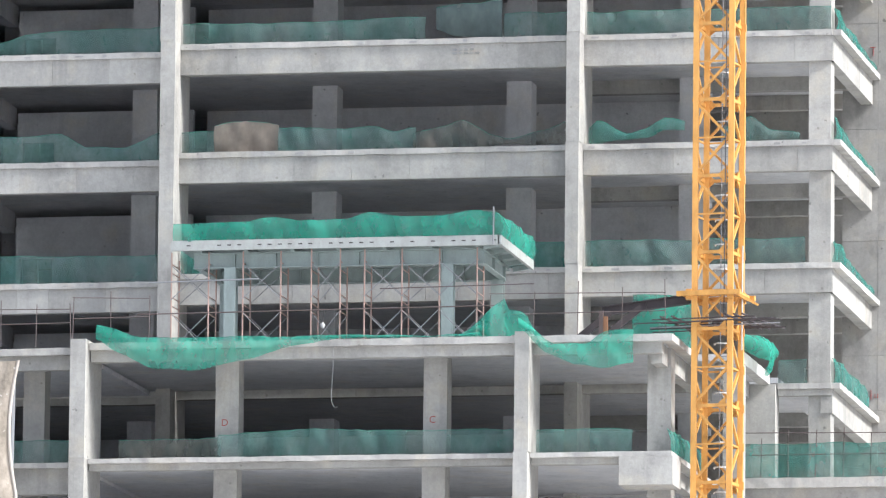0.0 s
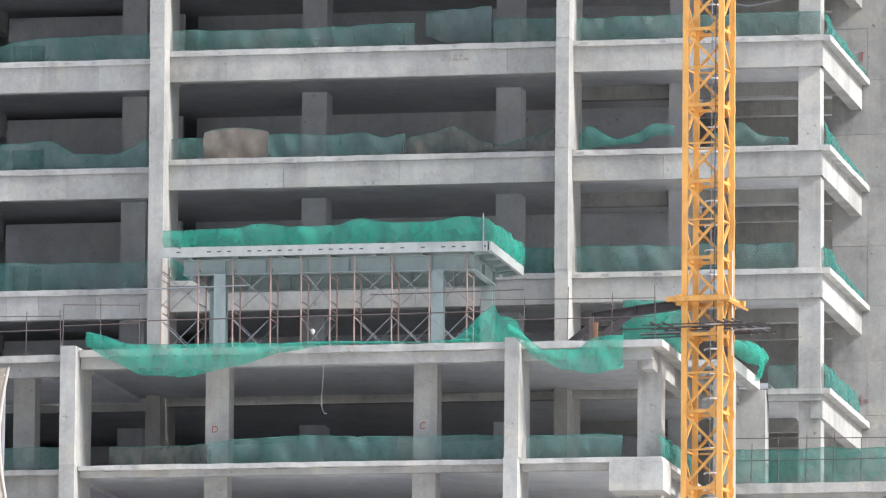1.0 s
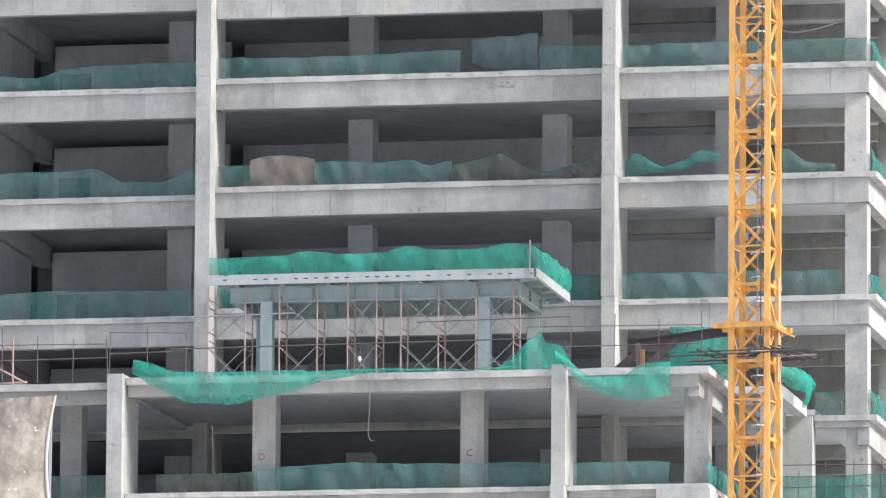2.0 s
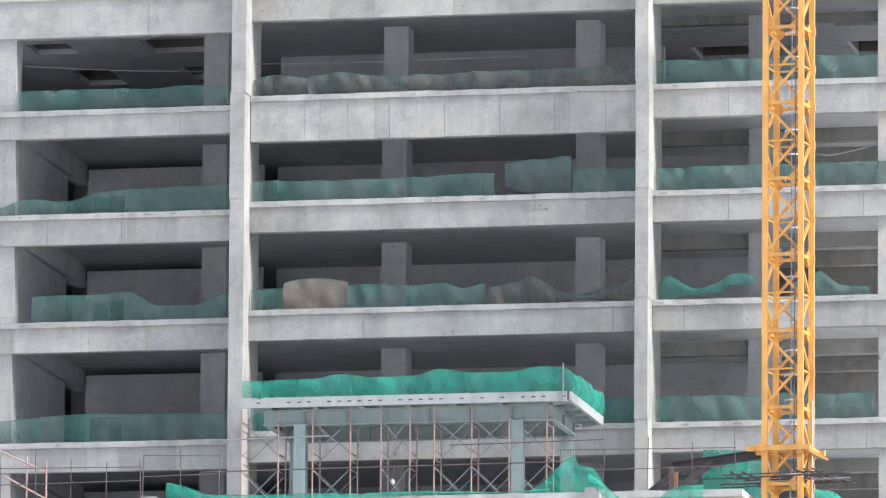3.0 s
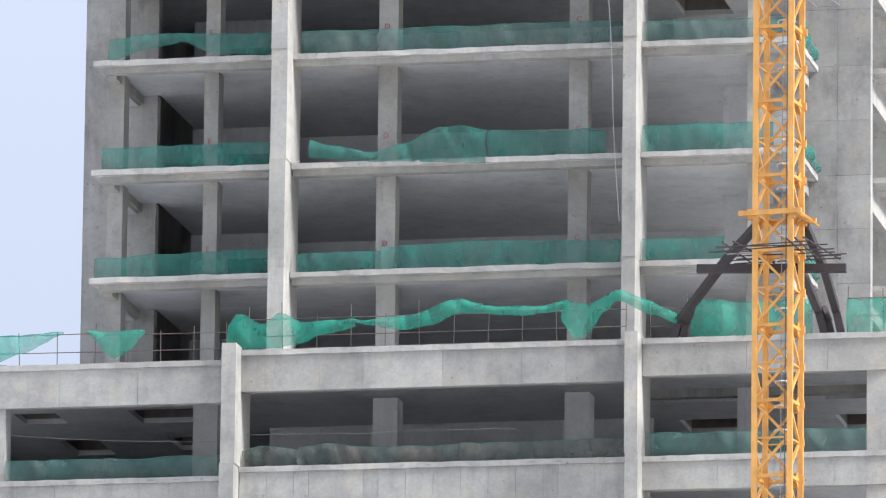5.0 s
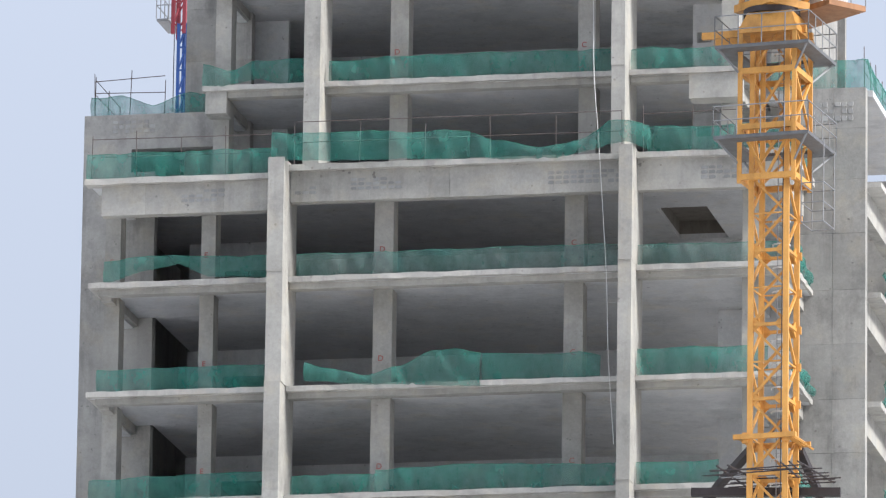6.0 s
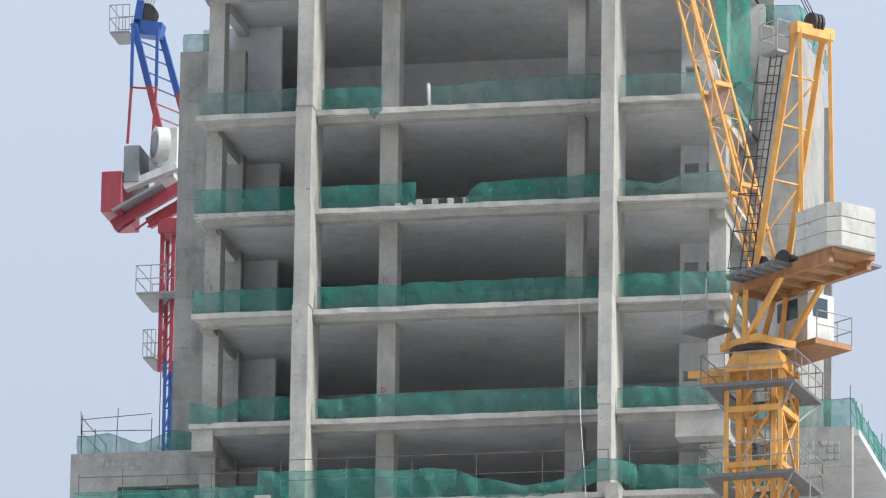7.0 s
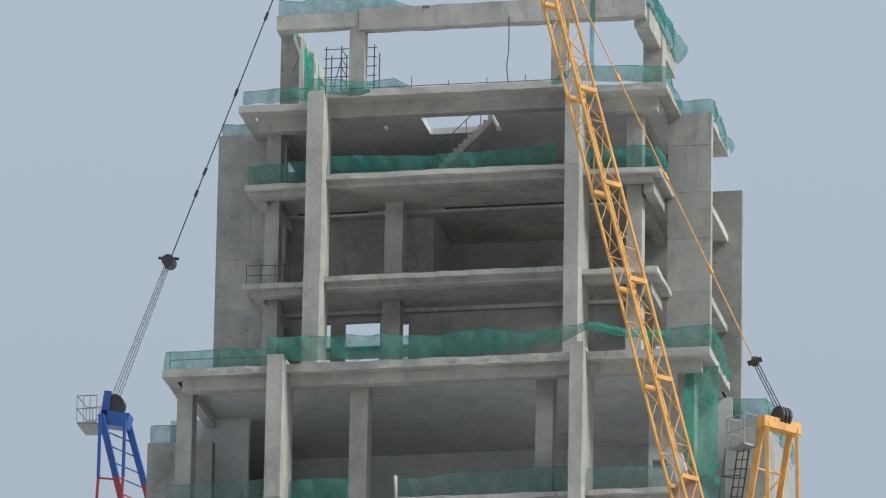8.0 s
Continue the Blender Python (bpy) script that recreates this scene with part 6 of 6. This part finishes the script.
def rstage(u0, u1, z, d0, d1):
    a, b = rp(u0, z), rp(u1, z)
    pl = rbox("platform", u0, u1, z - 0.1, z, d0, d1, GALV, red)
    bm = bmesh.new()
    for h in (0.55, 1.1):
        add_tube(bm, (a.x, RV + d0, a.z + h), (b.x, RV + d0, a.z + h), 0.022, 5)
        add_tube(bm, (a.x, RV + d0, a.z + h), (a.x, RV + d1, a.z + h), 0.022, 5)
        add_tube(bm, (a.x, RV + d1, a.z + h), (b.x, RV + d1, a.z + h), 0.022, 5)
    for t in (0, 0.33, 0.66, 1):
        x = a.x + (b.x - a.x) * t
        add_tube(bm, (x, RV + d0, a.z), (x, RV + d0, a.z + 1.1), 0.022, 5)
        add_tube(bm, (x, RV + d1, a.z), (x, RV + d1, a.z + 1.1), 0.022, 5)
    loose("handrail", bm, GALV, pl)


rstage(-15.0, -13.2, 90.0, -1.4, 1.4)
rstage(-14.75, -14.25, 87.5, -1.0, 1.0)
rbox("turntable", -14.3, -13.4, 92.5, 93.1, -0.9, 0.9, RED, red)
rbox("counterweight_box", -16.45, -15.62, 93.25, 94.9, -1.6, 1.6, RED, red, "red steel counterweight box")
bm = bmesh.new()
add_bar(bm, rp(-16.1, 92.85, -0.9), rp(-13.2, 94.45, -0.9), 0.25, 0.46)
add_bar(bm, rp(-15.1, 93.4, 0.9), rp(-13.2, 94.45, 0.9), 0.25, 0.46)
part("deck_girder", bm, RED, red)
bm = bmesh.new()
add_bar(bm, rp(-15.95, 93.25, -1.3), rp(-14.0, 94.3, -1.3), 1.0, 0.1)
part("walkway", bm, GALV, red)
for u, z in ((-15.9, 92.6), (-15.2, 92.65), (-14.7, 92.75)):
    tube("under_brace", rp(u, z, -0.9), rp(u + 0.7, z + 0.5, -0.9), 0.05, RED, red, 5)
rbox("power_unit", -15.6, -14.95, 94.45, 95.95, -1.5, 0.2, GALV, red, "grey louvred power unit")
bar("winch_frame", rp(-15.6, 94.3, -1.2), rp(-13.5, 95.1, -1.2), 0.5, 0.3, WHITE, red)
bar("winch_frame", rp(-15.6, 94.3, 0.8), rp(-13.5, 95.1, 0.8), 0.3, 0.3, WHITE, red)
bm = bmesh.new()
c = rp(-14.42, 96.0, -1.3)
aside = Vector((0.88, 0.47, 0))
add_tube(bm, c, c + aside * 0.5, 0.72, 28)
wh = part("winch_guard", bm, WHITE, red, "white round winch guard")
bm = bmesh.new()
add_tube(bm, c - aside * 0.02, c - aside * 0.005, 0.55, 28)
part("drum_face", bm, GALV, wh)
rbox("winch_side", -14.7, -13.7, 94.75, 95.75, -0.9, 1.0, WHITE, red)
for u0, u1, d in ((-15.55, -14.35, -0.8), (-14.7, -13.45, 0.6)):
    a, b = rp(u0, 101.2, d * 0.7), rp(u1, 96.8, d)
    m = a.lerp(b, 0.6)
    bar("a_frame_leg", a, m, 0.25, 0.26, BLUE, red)
    bar("a_frame_leg", m, b, 0.24, 0.25, RED, red, "red lower leg")
for u in (-15.5, -14.5):
    a, m, b = rp(u, 100.9, -0.9), rp(u, 98.5, -0.9), rp(u - 0.1, 96.2, -0.9)
    bar("back_stay", a, m, 0.12, 0.12, BLUE, red)
    bar("back_stay", m, b, 0.1, 0.1, RED, red)
for z in (97.3, 97.9, 98.6, 99.2, 99.9, 100.5):
    t = (101.2 - z) / 4.4
    tube("a_frame_rung", rp(-15.55 + 1.2 * t, z, -0.7), rp(-14.7 + 1.25 * t, z - 0.15, 0.6), 0.035, RED if z < 98.4 else BLUE, red, 5)
tube("stay_link", rp(-15.5, 98.5, -0.9), rp(-14.85, 98.45, -0.8), 0.045, RED, red, 5)
rbox("winch_house", -14.3, -13.5, 95.1, 96.7, -1.25, 0.5, WHITE, red, "white winch housing")
bar("a_frame_head", rp(-15.6, 101.2), rp(-14.5, 101.0), 0.7, 0.6, BLUE, red)
bm = bmesh.new()
for k in range(3):
    add_tube(bm, rp(-15.15, 101.75, -0.2 + 0.2 * k), rp(-15.15, 101.75, -0.08 + 0.2 * k), 0.42, 16)
part("sheave", bm, DARK_STEEL, red, "dark rope sheaves")
bar("head_plate", rp(-15.5, 101.2, -0.3), rp(-15.35, 102.25, -0.3), 0.3, 0.1, BLUE, red)
rstage(-16.45, -15.65, 100.85, -0.9, 0.7)
P0, P1, P2 = rp(-15.1, 102.0), rp(-13.1, 107.6), rp(-9.0, 118.9)
for w in (-0.22, -0.1, 0.02, 0.14):
    tube("luffing_rope", P0 + Vector((w, 0, 0)), P1 + Vector((w * 0.6, 0, 0)), 0.022, GALV, red, 5)
bm = bmesh.new()
add_tube(bm, P1 - Vector((0, 0.3, 0)), P1 + Vector((0, 0.3, 0)), 0.26, 12)
add_bar(bm, P1 + Vector((-0.45, 0, 0.2)), P1 + Vector((0.4, 0, 0.12)), 0.1, 0.1)
part("pendant_block", bm, DARK_STEEL, red)
tube("pendant", P1, P2, 0.028, CABLE, red, 6)
for t in (0.25, 0.33, 0.62, 0.9):
    c = P1.lerp(P2, t)
    bar("pendant_link", c - (P2 - P1).normalized() * 0.16, c + (P2 - P1).normalized() * 0.16, 0.1, 0.1, CABLE, red)
bar("jib_chord", rp(-13.6, 94.6), rp(-10.5, 99.0, 3), 0.2, 0.2, RED, red)
bar("jib_chord", rp(-13.6, 94.6, 1), rp(-10.5, 99.0, 4), 0.2, 0.2, RED, red)
tube("hoist_rope", rp(-14.25, 92), rp(-14.25, 84), 0.02, CABLE, red, 5)


# ---------------------------------------------------------------- loose ropes and the canvas
def hanging(name, label, pts, r, material):
    cu = bpy.data.curves.new(name, "CURVE")
    cu.dimensions, cu.bevel_depth, cu.bevel_resolution = "3D", r, 2
    sp = cu.splines.new("NURBS")
    sp.points.add(len(pts) - 1)
    for p, q in zip(sp.points, pts):
        p.co = (*q, 1)
    sp.use_endpoint_u, sp.order_u = True, 3
    cu.materials.append(material)
    return tagged(new(name, cu), label, "rope", "hanging ropes")


hanging("hanging_rope", "thin white rope hanging down the tower front", [(4.7, 6.25, 85.8), (4.75, 6.2, 83.5), (5.0, 5.0, 81.0), (5.35, 4.2, 78.5), (5.5, 4.3, 76), (5.7, 4.3, 73), (5.75, 4.3, 70), (6.0, 4.3, 67.0)], 0.014, WHITE)
hanging("hanging_rope", "thin white cable hanging from the deck edge", [(1.05, -11.15, D - 0.1), (1.1, -11.2, D - 1.0), (1.0, -11.2, D - 2.0), (1.1, -11.1, D - 2.4), (1.2, -11.0, D - 2.3)], 0.008, GALV)
hanging("hanging_rope", "grey cable slung under the floor slab", [(11.0, 1.2, A + 3.2), (13.0, 0.6, A + 1.1), (15.0, 0.4, A + 1.3), (16.0, 0.4, A + 1.7)], 0.03, GALV)
hanging("hanging_rope", "pale rope strung across the storey behind the net", [(-6.95, 0.6, 58.75), (-3.0, 0.6, 58.68), (0.5, 0.6, 58.72), (2.9, 0.6, 58.75), (3.1, 0.6, 58.6), (3.5, 0.6, 58.0)], 0.009, GALV)
hanging("hanging_rope", "pale rope strung across the storey behind the net", [(-15.6, 0.6, 58.95), (-13.0, 0.6, 58.72), (-10.5, 0.6, 58.6), (-7.6, 0.6, 58.5)], 0.008, GALV)
hanging("hanging_rope", "thin rope hanging from the roof frame", [(2.3, 9.4, R1 - 0.5), (2.35, 9.4, R1 - 1.8), (2.2, 9.4, R1 - 2.6), (2.4, 9.4, R1 - 3.6)], 0.02, CABLE)

# a weathered canvas hung up on a pole
def hem_at(t):
    """The free edge of the canvas, bowed in between its top and its tie."""
    return -9.4 - (0.28 * math.sin(math.pi * t / 0.58) if t < 0.58 else -0.1 * (t - 0.58))


hood = thing("canvas_hood", "weathered stained canvas hung up on a pole", "tarpaulin")
bm = bmesh.new()
rows = 26
grid = []
for i in range(rows + 1):
    t = i / rows
    z = 40.4 - 8.0 * t
    left, right = -11.2 - 3.5 * (1 - math.exp(-2.2 * t)), hem_at(t)
    grid.append([bm.verts.new((left + (right - left) * k / 12, -13.5 - 0.9 * math.sin(math.pi * k / 12) * (0.1 + t) + 0.12 * noise.noise((k * 0.6, z * 0.8, 4.0)), z - 0.05 * (12 - k) / 12)) for k in range(13)])
for r, q in zip(grid, grid[1:]):
    for k in range(12):
        f = bm.faces.new((r[k], q[k], q[k + 1], r[k + 1]))
        f.smooth = True
part("canvas", bm, CANVAS, hood)
bm = bmesh.new()
rings = []
for i in range(rows + 1):
    t = i / rows
    rings.append([bm.verts.new((hem_at(t) + 0.055 * math.cos(k * math.tau / 8), -13.5 + 0.05 * math.sin(k * math.tau / 8), 40.42 - 8.0 * t)) for k in range(8)])
for r, q in zip(rings, rings[1:]):
    for k in range(8):
        bm.faces.new((r[k], q[k], q[(k + 1) % 8], r[(k + 1) % 8]))
bm.faces.new(rings[0])
bm.faces.new(rings[-1][::-1])
bmesh.ops.recalc_face_normals(bm, faces=bm.faces)
part("hem", bm, PALE, hood, "pale rolled hem")
tube("pole", (-9.95, -13.2, 0), (-9.6, -13.35, 40.3), 0.09, GALV, hood, 8)
